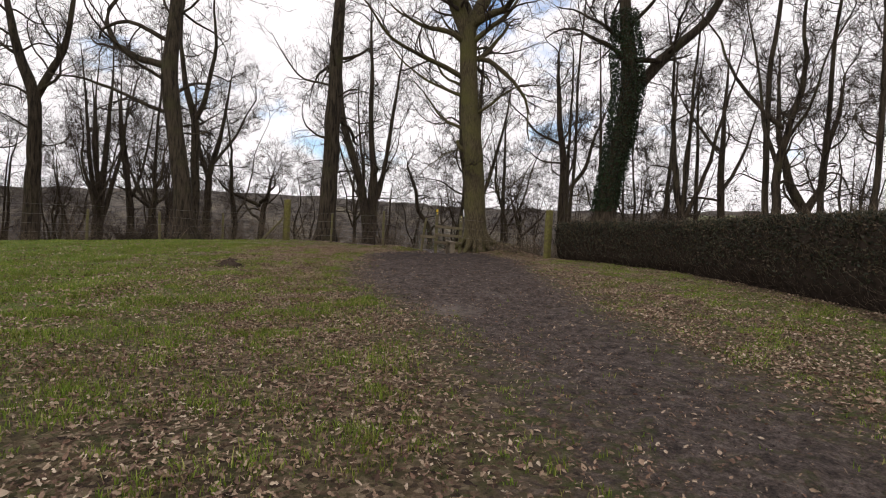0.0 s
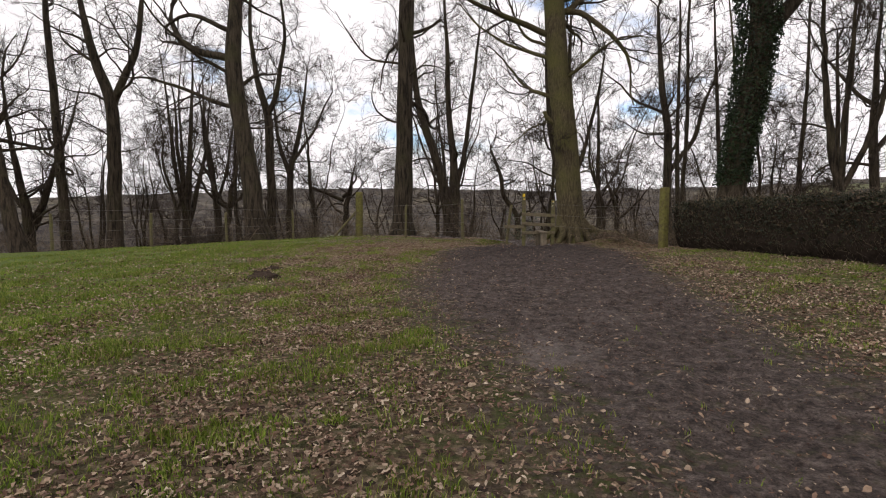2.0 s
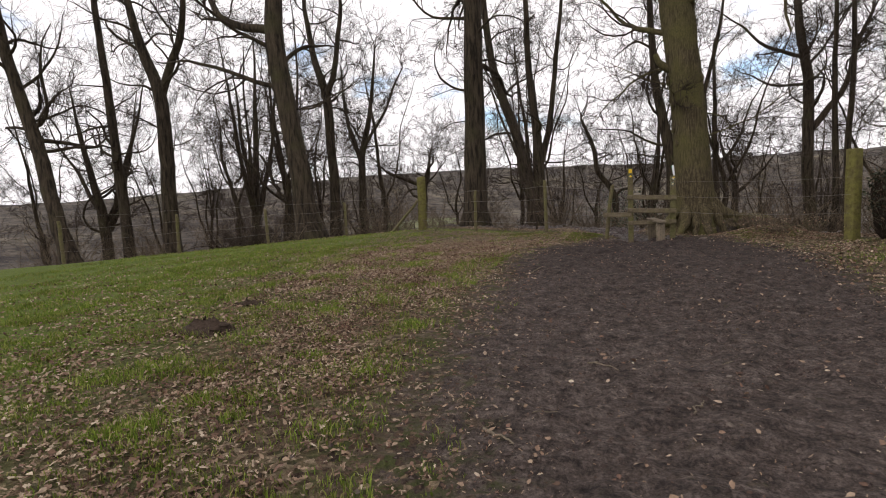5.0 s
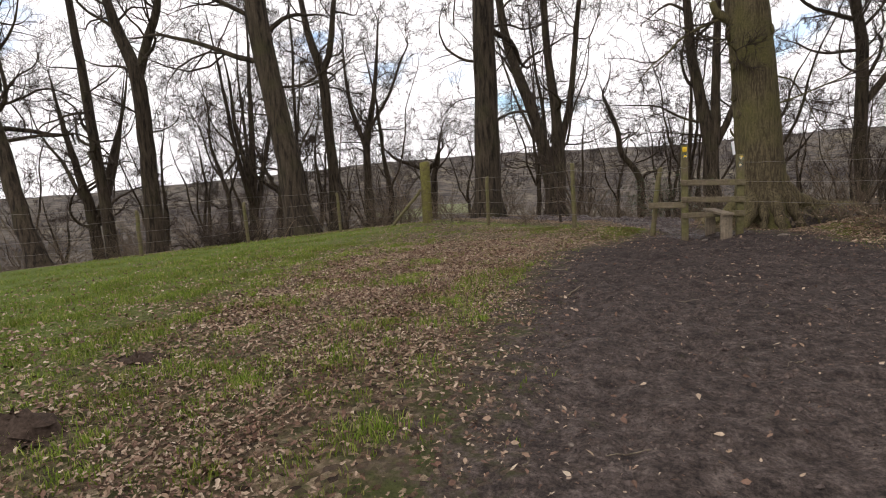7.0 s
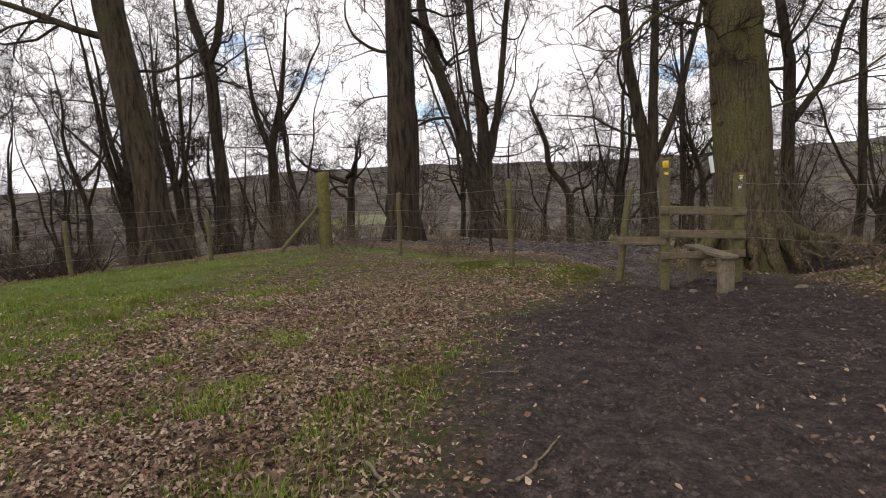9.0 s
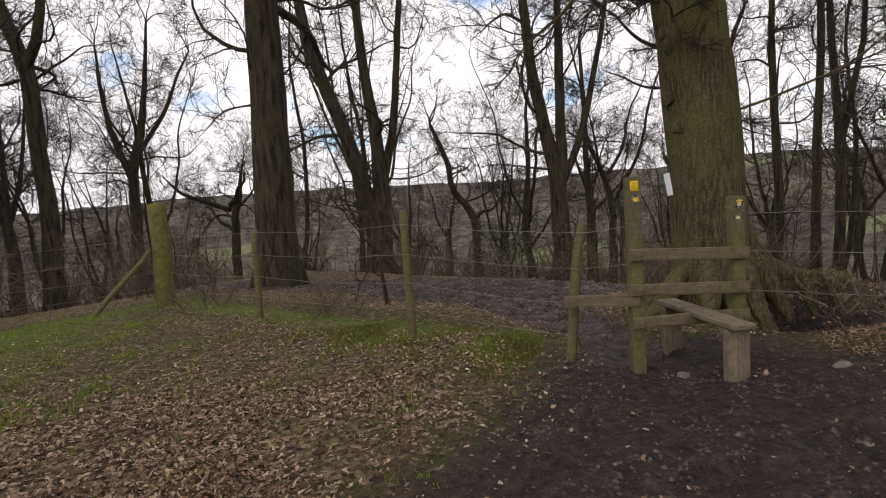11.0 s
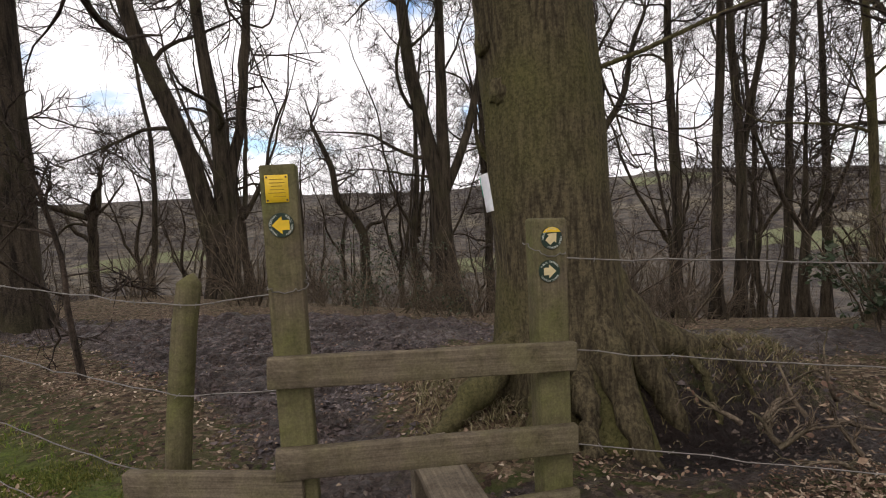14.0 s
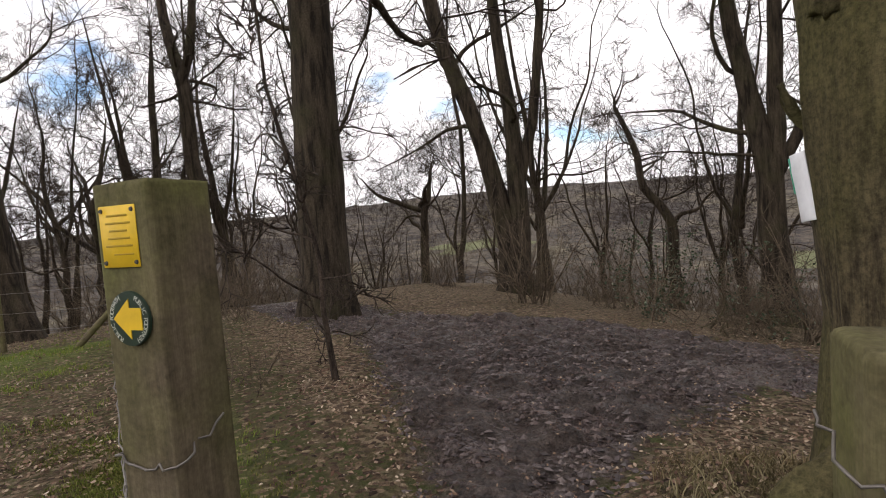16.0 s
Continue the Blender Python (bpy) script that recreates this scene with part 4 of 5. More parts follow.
tree("young beech sapling with wispy twigs", -2.53, 20.1, [[(0, 0, 0, .03), (-.12, 0, 1.2, .025), (-.4, 0, 2.6, .02), (-1.0, .1, 5.5, .01)]], 55, [(0.5, 180, 1.3, .3, .014), (0.9, 200, 1.8, .45, .016), (1.5, 170, 1.9, .5, .016), (1.1, 340, 1.0, .5, .012)],
     limb_z=1.0, limb_count=14, limb_len=1.5, flare=1.2, mat=M_TWIG, detail=(5, 4, 2), category="sapling", sink=0.03)
bush("sprawling dead bracken and bramble heap", 3.0, 15.8, 56, 60, 0.45, 3.2, M_BRUSH, 260, M_LEAF, 0.04, category="bracken")

# ivy on the leaning oak
rng = np.random.default_rng(61)
z = rng.uniform(2.4, 11, 11000)
cx = np.interp(z, [0, 2, 5, 7.8, 10.5], [-.1, .1, .6, .95, .6])
a = rng.uniform(0, 6.28, len(z))
rr = np.interp(z, [0, 3, 6, 9, 11], [.45, .47, .54, .62, .45]) * rng.uniform(0.85, 1.25, len(z))
V, q = leaf_shapes(rng, np.stack([cx + np.cos(a) * rr, np.sin(a) * rr, z], 1), rng.uniform(0.06, 0.14, len(z)), 1.3)
put("ivy", mesh_of("ivy", V, q, M_IVY, False), ivy_tree, "glossy dark ivy leaves")


# ---- hedge ----
HEDGE = resample([(4.25, 14.6, 1.36), (4.9, 13.2, 1.4), (6.0, 11.6, 1.48), (6.75, 10.0, 1.55), (7.0, 7.5, 1.75), (7.05, 4, 1.9), (7.1, -2, 2.0), (7.2, -9, 2.0)], 140)
rng = np.random.default_rng(71)
hedge = thing("hedge", "long clipped dark hedge, twiggy and bare near the ground", "hedge", m=pose(0, 0, 0))
hd = np.gradient(HEDGE[:, :2], axis=0)
hd /= np.linalg.norm(hd, axis=1, keepdims=True)
hn = np.stack([hd[:, 1], -hd[:, 0]], 1)          # towards the field
if hn[60, 0] > 0:
    hn = -hn
PROFILE = [(0.30, 0.0), (0.06, 0.25), (-0.02, 0.55), (-0.02, 0.85), (0.08, 0.97), (0.35, 1.0), (0.8, 1.0), (1.1, 0.96), (1.2, 0.5), (1.0, 0.0)]
base_z = land_z(HEDGE[:, 0], HEDGE[:, 1]) - 0.05


def hedge_point(i, u, w, out):
    """Surface of the hedge at station i (float) and profile place u (float)."""
    st = lambda arr: arr[np.minimum(i.astype(int), len(arr) - 2)] * (1 - (i % 1))[:, None] + arr[np.minimum(i.astype(int) + 1, len(arr) - 1)] * (i % 1)[:, None]
    pr = np.array(PROFILE)
    ui = np.minimum(u.astype(int), len(pr) - 2)
    pv = pr[ui] * (1 - (u - ui))[:, None] + pr[ui + 1] * (u - ui)[:, None]
    c, nn = st(HEDGE), st(hn)
    bz = np.interp(i, np.arange(len(base_z)), base_z)
    inset = pv[:, 0] - out
    return np.stack([c[:, 0] - nn[:, 0] * inset, c[:, 1] - nn[:, 1] * inset, bz + pv[:, 1] * (c[:, 2] + out * 0.6) + w], 1)


# dark sheet just under the leaves, in place of the hedge's shaded inside
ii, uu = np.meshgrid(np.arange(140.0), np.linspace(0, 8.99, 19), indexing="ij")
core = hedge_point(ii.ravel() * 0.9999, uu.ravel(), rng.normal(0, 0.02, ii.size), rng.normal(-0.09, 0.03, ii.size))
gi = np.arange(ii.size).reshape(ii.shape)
put("core", mesh_of("core", core, np.stack([gi[:-1, :-1], gi[:-1, 1:], gi[1:, 1:], gi[1:, :-1]], -1).reshape(-1, 4), M_HEDGE_CORE), hedge, "dark inner sheet standing in for the shade between twigs")
NL = 34000
i = rng.uniform(0, 138.9, NL)
u = np.where(rng.uniform(0, 1, NL) < 0.62, rng.uniform(0.9, 4.4, NL), rng.uniform(4.0, 7.5, NL))
thin = (u < 1.6) & (rng.uniform(0, 1, NL) < 0.65)
spots = hedge_point(i, u, rng.normal(0, 0.03, NL), rng.normal(0.0, 0.05, NL))[~thin]
V, q = leaf_shapes(rng, spots, rng.uniform(0.035, 0.085, len(spots)), 1.2)
tagged(put("leaf_cover", mesh_of("leaf_cover", V, q, M_HEDGE, False), hedge, "small dark green leaves"), kind="stuff")
NS = 4600
i, u = rng.uniform(0, 138.9, NS), rng.uniform(0.0, 6.5, NS)
p0 = hedge_point(i, u, rng.normal(0, 0.02, NS), np.full(NS, -0.06))
p1 = hedge_point(i, u, rng.normal(0, 0.02, NS), np.full(NS, 0.05))
w = p1 - p0 + np.array([0, 0, 0.08])
w /= np.linalg.norm(w, axis=1, keepdims=True)
L = bent(rng, p0, w, rng.uniform(0.15, 0.4, NS), 4, 0.3, 0.08)
V, q = tubes(L, np.full((NS, 1), 0.005) * np.linspace(1, 0.4, 5)[None], 3)
tagged(put("twig_growth", mesh_of("twig_growth", V, q, M_BRUSH), hedge, "bare brown twigs"), kind="stuff")


# ---- stile and fence ----
def box(w, d, h, bevel=0.006, seg=2, seed=0, wear=0.0, cuts=0):
    """A timber from z 0 to h, centred in x and y, edges softened and a little uneven."""
    bm = bmesh.new()
    bmesh.ops.create_cube(bm, size=1, matrix=Matrix.Translation((0, 0, h / 2)) @ Matrix.Diagonal((w, d, h, 1)))
    if cuts:
        long = max((w, 0), (d, 1), (h, 2))[1]
        es = [e for e in bm.edges if abs((e.verts[0].co - e.verts[1].co).normalized()[long]) > 0.9]
        bmesh.ops.subdivide_edges(bm, edges=es, cuts=cuts)
    bmesh.ops.bevel(bm, geom=[e for e in bm.edges if e.calc_face_angle(0) > 0.5], offset=bevel, segments=seg, affect="EDGES", profile=0.6)
    r = random.Random(seed)
    for v in bm.verts:
        v.co += Vector((r.uniform(-wear, wear), r.uniform(-wear, wear), r.uniform(-wear, wear)))
    for f in bm.faces:
        f.smooth = True
    return bm


def round_post(h, r0, r1, seed, sides=14):
    """A round fence post, sawn top slightly rounded."""
    r = np.random.default_rng(seed)
    zs = np.array([-0.35, 0, h * 0.3, h * 0.6, h * 0.85, h - 0.02, h - 0.004, h])
    rs = np.interp(zs, [0, h], [r0, r1]) * np.array([1, 1, 1, 1, 1, 1, 0.9, 0.05])
    c = np.stack([r.normal(0, 0.006, 8), r.normal(0, 0.006, 8), zs], 1)
    V, q = tubes(c[None], rs[None], sides)
    V = V.reshape(8, sides, 3)
    V = c[:, None] + (V - c[:, None]) * (1 + r.normal(0, 0.03, (8, sides, 1)))
    return V.reshape(-1, 3), q


stile = thing("stile", "weathered wooden step stile with tall marker post, greened by algae", "stile", m=pose(-0.012, 15.968, 0))
POST_W = 0.115
main_post = part("tall_post", box(POST_W, POST_W, 2.1, 0.008, 2, 1, 0.002, 5), M_POST, stile, "tall square post with a dark sawn top", pose(0, 0, -0.4, 0, 0, 0))
low_post = part("short_post", box(POST_W, POST_W, 1.87, 0.008, 2, 2, 0.002, 5), M_POST, stile, "shorter square post", pose(0.925, 0, -0.4, 0, 0.4, 1))
for zc, x0, x1, dz, hh, s in ((1.015, -0.078, 1.005, -0.05, 0.105, 3), (0.70, -0.072, 1.0, -0.045, 0.105, 4), (0.40, -0.066, 1.0, 0.01, 0.10, 5)):
    ln = x1 - x0
    rail = part("rail", box(0.04, hh, ln, 0.006, 2, s, 0.0015, 6), M_RAIL, stile, "", pose(x0, -POST_W / 2 - 0.022, zc, 90, 0, 0) @ pose(0, 0, 0, 0, 0, 0))
    rail.matrix_basis = Matrix.Translation((x0, -POST_W / 2 - 0.022, zc)) @ Vector((ln, 0, dz)).to_track_quat("Z", "Y").to_matrix().to_4x4()
side_rail = part("side_rail", box(0.04, 0.11, 0.66, 0.006, 2, 6, 0.0015, 4), M_RAIL, stile, "rail to the leaning end post")
side_rail.matrix_basis = Matrix.Translation((-0.62, 0.13, 0.60)) @ Vector((0.66, -0.2, 0.0)).to_track_quat("Z", "Y").to_matrix().to_4x4()
plank = part("step_plank", box(0.2, 0.045, 1.2, 0.007, 2, 7, 0.0015, 6), M_PLANK, stile, "worn pale step plank")
plank.matrix_basis = Matrix.Translation((0.60, -0.66, 0.447)) @ Vector((-0.09, 1.2, 0.005)).to_track_quat("Z", "Y").to_matrix().to_4x4() @ pose(0, 0, 0, 0, 0, 0)
part("step_leg", box(0.18, 0.09, 0.72, 0.008, 2, 8, 0.002, 3), M_PLANK, stile, "thick upright carrying the step", pose(0.59, -0.56, -0.3, 0, 0, 4))
part("step_leg", box(0.17, 0.09, 0.72, 0.008, 2, 9, 0.002, 3), M_PLANK, stile, "thick upright carrying the step", pose(0.515, 0.42, -0.3, 0, 0, 4))


def disc(name, mats, x, z, arrow_turn, parent, label, two_tone=False, ring=0, size=1.0):
    """A round waymark with a raised arrow and ring of letters, facing the field."""
    R = 0.041
    y = -POST_W / 2 - 0.003
    bm = bmesh.new()
    bmesh.ops.create_cone(bm, cap_ends=True, segments=40, radius1=R, radius2=R * 0.97, depth=0.004)
    ob = part(name, bm, M_GREEN, parent, label, pose(x, y, z, 90, 0, 0))
    bm = bmesh.new()
    pts = [(-0.0255, 0), (0.002, 0.0245), (0.002, 0.0135), (0.022, 0.0135), (0.022, -0.0135), (0.002, -0.0135), (0.002, -0.0245)]
    lo = [bm.verts.new((a, c, 0.0015)) for a, c in pts]
    hi = [bm.verts.new((a, c, 0.0034)) for a, c in pts]
    bm.faces.new(hi)
    for k in range(7):
        bm.faces.new((lo[k], lo[(k + 1) % 7], hi[(k + 1) % 7], hi[k]))
    bmesh.ops.recalc_face_normals(bm, faces=bm.faces)
    part("arrow", bm, mats, ob, "raised arrow", pose(0, 0, 0, 0, 0, arrow_turn) @ Matrix.Diagonal((size, size, 1, 1)))
    if two_tone:
        bm = bmesh.new()
        arc = [(R * 0.98 * math.cos(t), R * 0.98 * math.sin(t)) for t in np.linspace(radians(32), radians(148), 22)]
        bm.faces.new([bm.verts.new((a, c, 0.0028)) for a, c in arc])
        part("yellow_segment", bm, M_YELLOW, ob, "yellow top of the disc")
    bm = bmesh.new()
    for text, mid, way in (("PUBLIC FOOTPATH", 90 + ring, -1), ("PUBLIC FOOTPATH", 270 + ring, -1)):
        for k, ch in enumerate(text):
            if ch == " ":
                continue
            ang = radians(mid + way * (k - 7) * 8.6)
            cu = bpy.data.curves.new("letter", "FONT")
            cu.body, cu.size, cu.align_x, cu.align_y = ch, 0.0105, "CENTER", "CENTER"
            holder = bpy.data.objects.new("letter", cu)
            me = bpy.data.meshes.new_from_object(holder)
            turn = ang - math.pi / 2 if way < 0 else ang + math.pi / 2
            me.transform(Matrix.Translation((0.0342 * math.cos(ang), 0.0342 * math.sin(ang), 0.0031)) @ Matrix.Rotation(turn, 4, "Z"))
            bm.from_mesh(me)
            bpy.data.objects.remove(holder)
            bpy.data.curves.remove(cu)
            bpy.data.meshes.remove(me)
    tagged(part("lettering", bm, M_PALE, ob, "pale ring of lettering"), kind="stuff")
    return ob


plate = part("notice_plate", box(0.074, 0.002, 0.09, 0.0009, 1), M_YELLOW, main_post, "small yellow notice plate with worn print", pose(-0.006, -POST_W / 2 - 0.0015, 1.985 - 0.01))
for k, wdt in enumerate((0.042, 0.05, 0.036, 0.044, 0.054)):
    part("print_line", box(wdt, 0.0006, 0.003, 0.0001, 1), M_INK, plate, "", pose(0.001 * (k % 2), -0.0014, 0.074 - k * 0.011))
part("print_line", box(0.04, 0.0006, 0.0022, 0.0001, 1), M_INK, plate, "", pose(0.008, -0.0014, 0.018))
for a in (-0.031, 0.031):
    for c in (0.007, 0.083):
        bm = bmesh.new()
        bmesh.ops.create_cone(bm, cap_ends=True, segments=12, radius1=0.0035, radius2=0.0026, depth=0.002)
        part("screw", bm, M_SCREW, plate, "", pose(a, -0.002, c, 90, 0, 0))
disc("waymark_disc", M_YELLOW, 0.0, 1.90, 0, main_post, "round dark green waymark with a yellow arrow", False, 90, 1.2)
disc("waymark_disc", M_CREAM, -0.002, 1.80, -135, low_post, "round green and yellow waymark with a cream arrow", True, 36)
disc("waymark_disc", M_CREAM, -0.014, 1.68, 180, low_post, "round dark green waymark with a cream arrow")

end_post = tagged(put("fence_post", mesh_of("fence_post", *round_post(1.36, 0.05, 0.045, 81), M_POST)), "leaning round fence post beside the stile", "fence post", "wire fence posts")
end_post.matrix_basis = Matrix.Translation((-0.56, 16.23, -0.04)) @ Vector((0.15, 0.02, 1.37)).to_track_quat("Z", "Y").to_matrix().to_4x4()
POSTS = [(-2.09, 17.44, 1.5, .05, "round green-stained fence post in the grass"), (-4.45, 19.55, 1.36, .05, "round green-stained fence post in the grass"), (-6.85, 21.75, 1.95, .17, "stout lichened straining post with a brace"), (-9.56, 20.9, 1.28, .05, "round weathered fence post on the crest"),
         (-11.4, 18.6, 1.2, .05, "round weathered fence post on the crest"), (-13.1, 16.4, 1.2, .05, "round weathered fence post on the crest"), (-14.9, 14.1, 1.2, .05, "round weathered fence post on the crest"), (5.2, 26.5, 1.3, .06, "old post standing in the wood")]
for k, (x, y, h, r, label) in enumerate(POSTS):
    ob = put("fence_post", mesh_of("fence_post", *round_post(h, r, r * 0.92, 82 + k), M_LICHEN if r > .1 else M_POST))
    ob.matrix_basis = pose(x, y, float(land_z(x, y)) - 0.02, 0.6 * (k % 3 - 1), 1.2 * ((k + 1) % 3 - 1), k * 40)
    tagged(ob, label, "fence post", "wire fence posts")
brace_base = Vector((-7.85, 20.85, float(land_z(-7.85, 20.85)) - 0.1))
brace_way = Vector((-6.98, 21.62, 1.05)) - brace_base
brace = tagged(put("brace", mesh_of("brace", *round_post(brace_way.length, 0.05, 0.045, 95), M_POST)), "slanting round timber brace against the straining post", "fence brace")
brace.matrix_basis = Matrix.Translation(brace_base) @ brace_way.to_track_quat("Z", "Y").to_matrix().to_4x4()
gate_z = float(land_z(4.03, 14.68))
tagged(part("gate_post", box(0.2, 0.2, 2.2, 0.02, 2, 12, 0.006, 5), M_LICHEN, None, "", pose(4.03, 14.68, gate_z - 0.4, 0, 0, 25)), "stout square post with yellow-green lichen at the hedge end", "gate post")


def wire(points, seed, label, barbs=True, r=0.0028):
    rng = np.random.default_rng(seed)
    pts = []
    for a, c in zip(points[:-1], points[1:]):
        a, c = np.array(a), np.array(c)
        n = max(6, int(np.linalg.norm(c - a) * 8))
        f = np.linspace(0, 1, n, endpoint=False)
        seg = a + (c - a) * f[:, None]
        seg[:, 2] -= 0.03 * np.sin(np.pi * f) * np.linalg.norm(c - a) / 2.5
        seg[1:] += rng.normal(0, 0.004, (n - 1, 3))
        pts.append(seg)
    pts = np.concatenate(pts + [np.array([points[-1]])])
    V, q = tubes(pts[None], np.full((1, len(pts)), r), 5)
    Vs, Qs = [V], [q]
    if barbs:
        k = np.arange(1, len(pts) - 1)
        w = rng.normal(0, 1, (len(k), 3))
        w /= np.linalg.norm(w, axis=1, keepdims=True)
        L = np.stack([pts[k] - w * 0.013, pts[k], pts[k] + w * 0.013], 1)
        V2, q2 = tubes(L, np.full((len(k), 3), 0.0018), 3)
        Vs.append(V2), Qs.append(q2 + len(V))
    tagged(put("fence_wire", mesh_of("fence_wire", np.concatenate(Vs), np.concatenate(Qs), M_WIRE)), label, "fence wire", "strands of the wire fence")


for k, zz in enumerate((1.22, 0.88, 0.55, 0.25)):
    line = [(-0.06, 16.0, zz + 0.04)] if k in (0, 1) else []
    line += [(-0.56 + 0.11 * zz, 16.19, zz)] + [(x, y - 0.06, float(land_z(x, y)) + zz + 0.1) for x, y, *_ in POSTS[:7]]
    wire(line, 100 + k, "strand of rusty barbed wire between round posts")
for k, zz in enumerate((1.325, 0.98, 0.62)):
    wire([(0.87, 15.935, zz + 0.03), (0.96, 15.935, zz), (3.95, 14.6, zz - 0.06)], 110 + k, "strand of barbed wire from the stile to the hedge")
wire([(-0.074, 16.02, 1.3), (-0.073, 15.905, 1.29), (-0.01, 15.903, 1.275), (0.05, 15.905, 1.285), (0.052, 16.0, 1.33)], 120, "loop of plain wire round the tall stile post", False, 0.002)
wire([(0.851, 16.02, 1.38), (0.85, 15.906, 1.365), (0.913, 15.902, 1.335), (0.976, 15.904, 1.34), (0.978, 15.96, 1.33)], 121, "loop of plain wire round the short stile post", False, 0.002)

# notice hung on the oak
notice = thing("notice", "white paper notice in a green-edged sleeve hung on the oak", "notice", m=pose(1.262, 17.93, 1.48, 3, -9, -68))
part("sheet", box(0.095, 0.006, 0.28, 0.002, 1, 3, 0.002, 3), M_PAPER, notice)
part("edge_strip", box(0.012, 0.008, 0.15, 0.002, 1), M_SLEEVE, notice, "green edge strip", pose(-0.051, 0, 0.12))

# roots, burrs and broken limbs of the oak
on_oak = old_oak.matrix_basis.inverted()
rng = np.random.default_rng(33)
ROOTS = [([(1.85, 17.92, 1.35), (2.06, 17.86, .85), (2.3, 17.8, .52), (2.62, 17.78, .4), (3.05, 17.78, .3)], .23, .05),
         ([(1.55, 17.62, .7), (1.46, 17.4, .3), (1.32, 17.2, .06), (1.15, 17.05, -.1)], .15, .05),
         ([(1.88, 17.55, .75), (1.93, 17.34, .3), (1.95, 17.2, .0), (2.0, 17.05, -.2)], .14, .06),
         ([(2.0, 17.72, .9), (2.2, 17.58, .45), (2.36, 17.46, .12), (2.45, 17.4, -.2)], .15, .06),
         ([(1.38, 17.82, .6), (1.16, 17.7, .34), (.95, 17.58, .2), (.7, 17.5, .02)], .14, .05),
         ([(1.7, 17.52, .5), (1.7, 17.3, .12), (1.62, 17.15, -.04), (1.5, 17.0, -.15)], .1, .04),
         ([(2.6, 17.6, .42), (2.66, 17.48, .25), (2.7, 17.42, .05), (2.72, 17.4, -.1)], .03, .015),
         ([(2.95, 17.6, .4), (2.98, 17.5, .22), (3.05, 17.46, .05), (3.1, 17.44, -.1)], .022, .012)]
for points, r0, r1 in ROOTS:
    f = resample(points, 14) + np.concatenate([rng.normal(0, 0.012, (14, 2)), np.zeros((14, 1))], 1)
    V, q = tubes(f[None], (np.interp(np.linspace(0, 1, 14), [0, .3, .55, 1], [r0 * .45, r0, r0 * .75, r1]) * rng.uniform(0.9, 1.12, 14))[None], 12)
    V = V + rng.normal(0, 0.006, V.shape)
    put("root", mesh_of("root", V, q, M_OAK), old_oak, "gnarled bare root gripping the bank", on_oak)
for deg, z, size in ((205, 1.7, .07), (208, 2.3, .08), (192, 2.66, .08), (206, 3.3, .09), (197, 3.42, .07), (186, 3.95, .1), (338, 3.9, .1)):
    bm = bmesh.new()
    bmesh.ops.create_icosphere(bm, subdivisions=3, radius=1)
    for v in bm.verts:
        v.co *= 1 + 0.6 * noise.noise(v.co * 1.7 + Vector((z, deg, 0))) + 0.3 * noise.noise(v.co * 5)
        v.co = Vector((v.co.x * size * .55, v.co.y * size, v.co.z * size * 1.25))
    for f in bm.faces:
        f.smooth = True
    cx = 1.72 + np.interp(z, [0, 1, 3, 6], [.12, .07, -.11, -.42])
    rr = np.interp(z, [0, 1, 3, 6], [.49, .455, .425, .385]) * 0.97
    part("burr", bm, M_OAK, old_oak, "dark mossy burr on the trunk", on_oak @ pose(cx + rr * math.cos(radians(deg)), 17.93 + rr * math.sin(radians(deg)), z, 0, 0, deg))
for points, radii in (([(1.2, 17.86, 4.2), (1.02, 17.82, 4.28), (.86, 17.8, 4.42), (.8, 17.8, 4.62)], (.12, .1, .085, .06)), ([(1.33, 18.0, 1.80), (1.26, 17.95, 1.86), (1.2, 17.92, 1.95), (1.17, 17.9, 2.03)], (.035, .026, .018, .008))):
    f = resample(points, 9)
    V, q = tubes(f[None], np.interp(np.linspace(0, 3, 9), range(4), radii)[None], 10)
    tip = len(V)
    V = np.concatenate([V + rng.normal(0, 0.006, V.shape), f[-1:]])
    ring = tip - 10 + np.arange(10)
    put("stub", mesh_of("stub", V, q, M_OAK, True, np.stack([ring, np.roll(ring, -1), np.full(10, tip)], 1)), old_oak, "broken dead limb stub", on_oak)


# ---- loose things on the ground ----
def stick(x0, y0, x1, y1, r, seed, label="broken dead stick lying on the ground"):
    g = np.random.default_rng(seed)
    f = np.linspace(0, 1, 9)
    p = np.stack([x0 + (x1 - x0) * f, y0 + (y1 - y0) * f], 1)
    p[1:-1] += g.normal(0, 0.012, (7, 2))
    zz = land_z(p[:, 0], p[:, 1]) + r * 0.8
    V, q = tubes(np.concatenate([p, zz[:, None]], 1)[None], (r * np.linspace(1, 0.5, 9) * g.uniform(0.85, 1.1, 9))[None], 7)
    tagged(put("stick", mesh_of("stick", V, q, M_PLANK)), label, "stick", "fallen sticks")


stick(-2.83, 10.98, -2.5, 10.55, .016, 1, "pale broken stick among dead leaves")
stick(-2.04, 10.88, -1.81, 11.2, .012, 2)
stick(-1.78, 5.43, -1.57, 5.18, .012, 3)
stick(-1.15, 6.6, -0.93, 6.5, .009, 4)
stick(-2.82, 10.6, -2.57, 10.26, .01, 5)
g = np.random.default_rng(8)
for _ in range(34):
    x, y, a, ln = g.uniform(-5, 3), g.uniform(0, 15), g.uniform(0, 6.28), g.uniform(0.08, 0.3)
    stick(x, y, x + ln * math.cos(a), y + ln * math.sin(a), g.uniform(.004, .008), int(g.integers(0, 9999)), "thin dead twig lying on the ground")


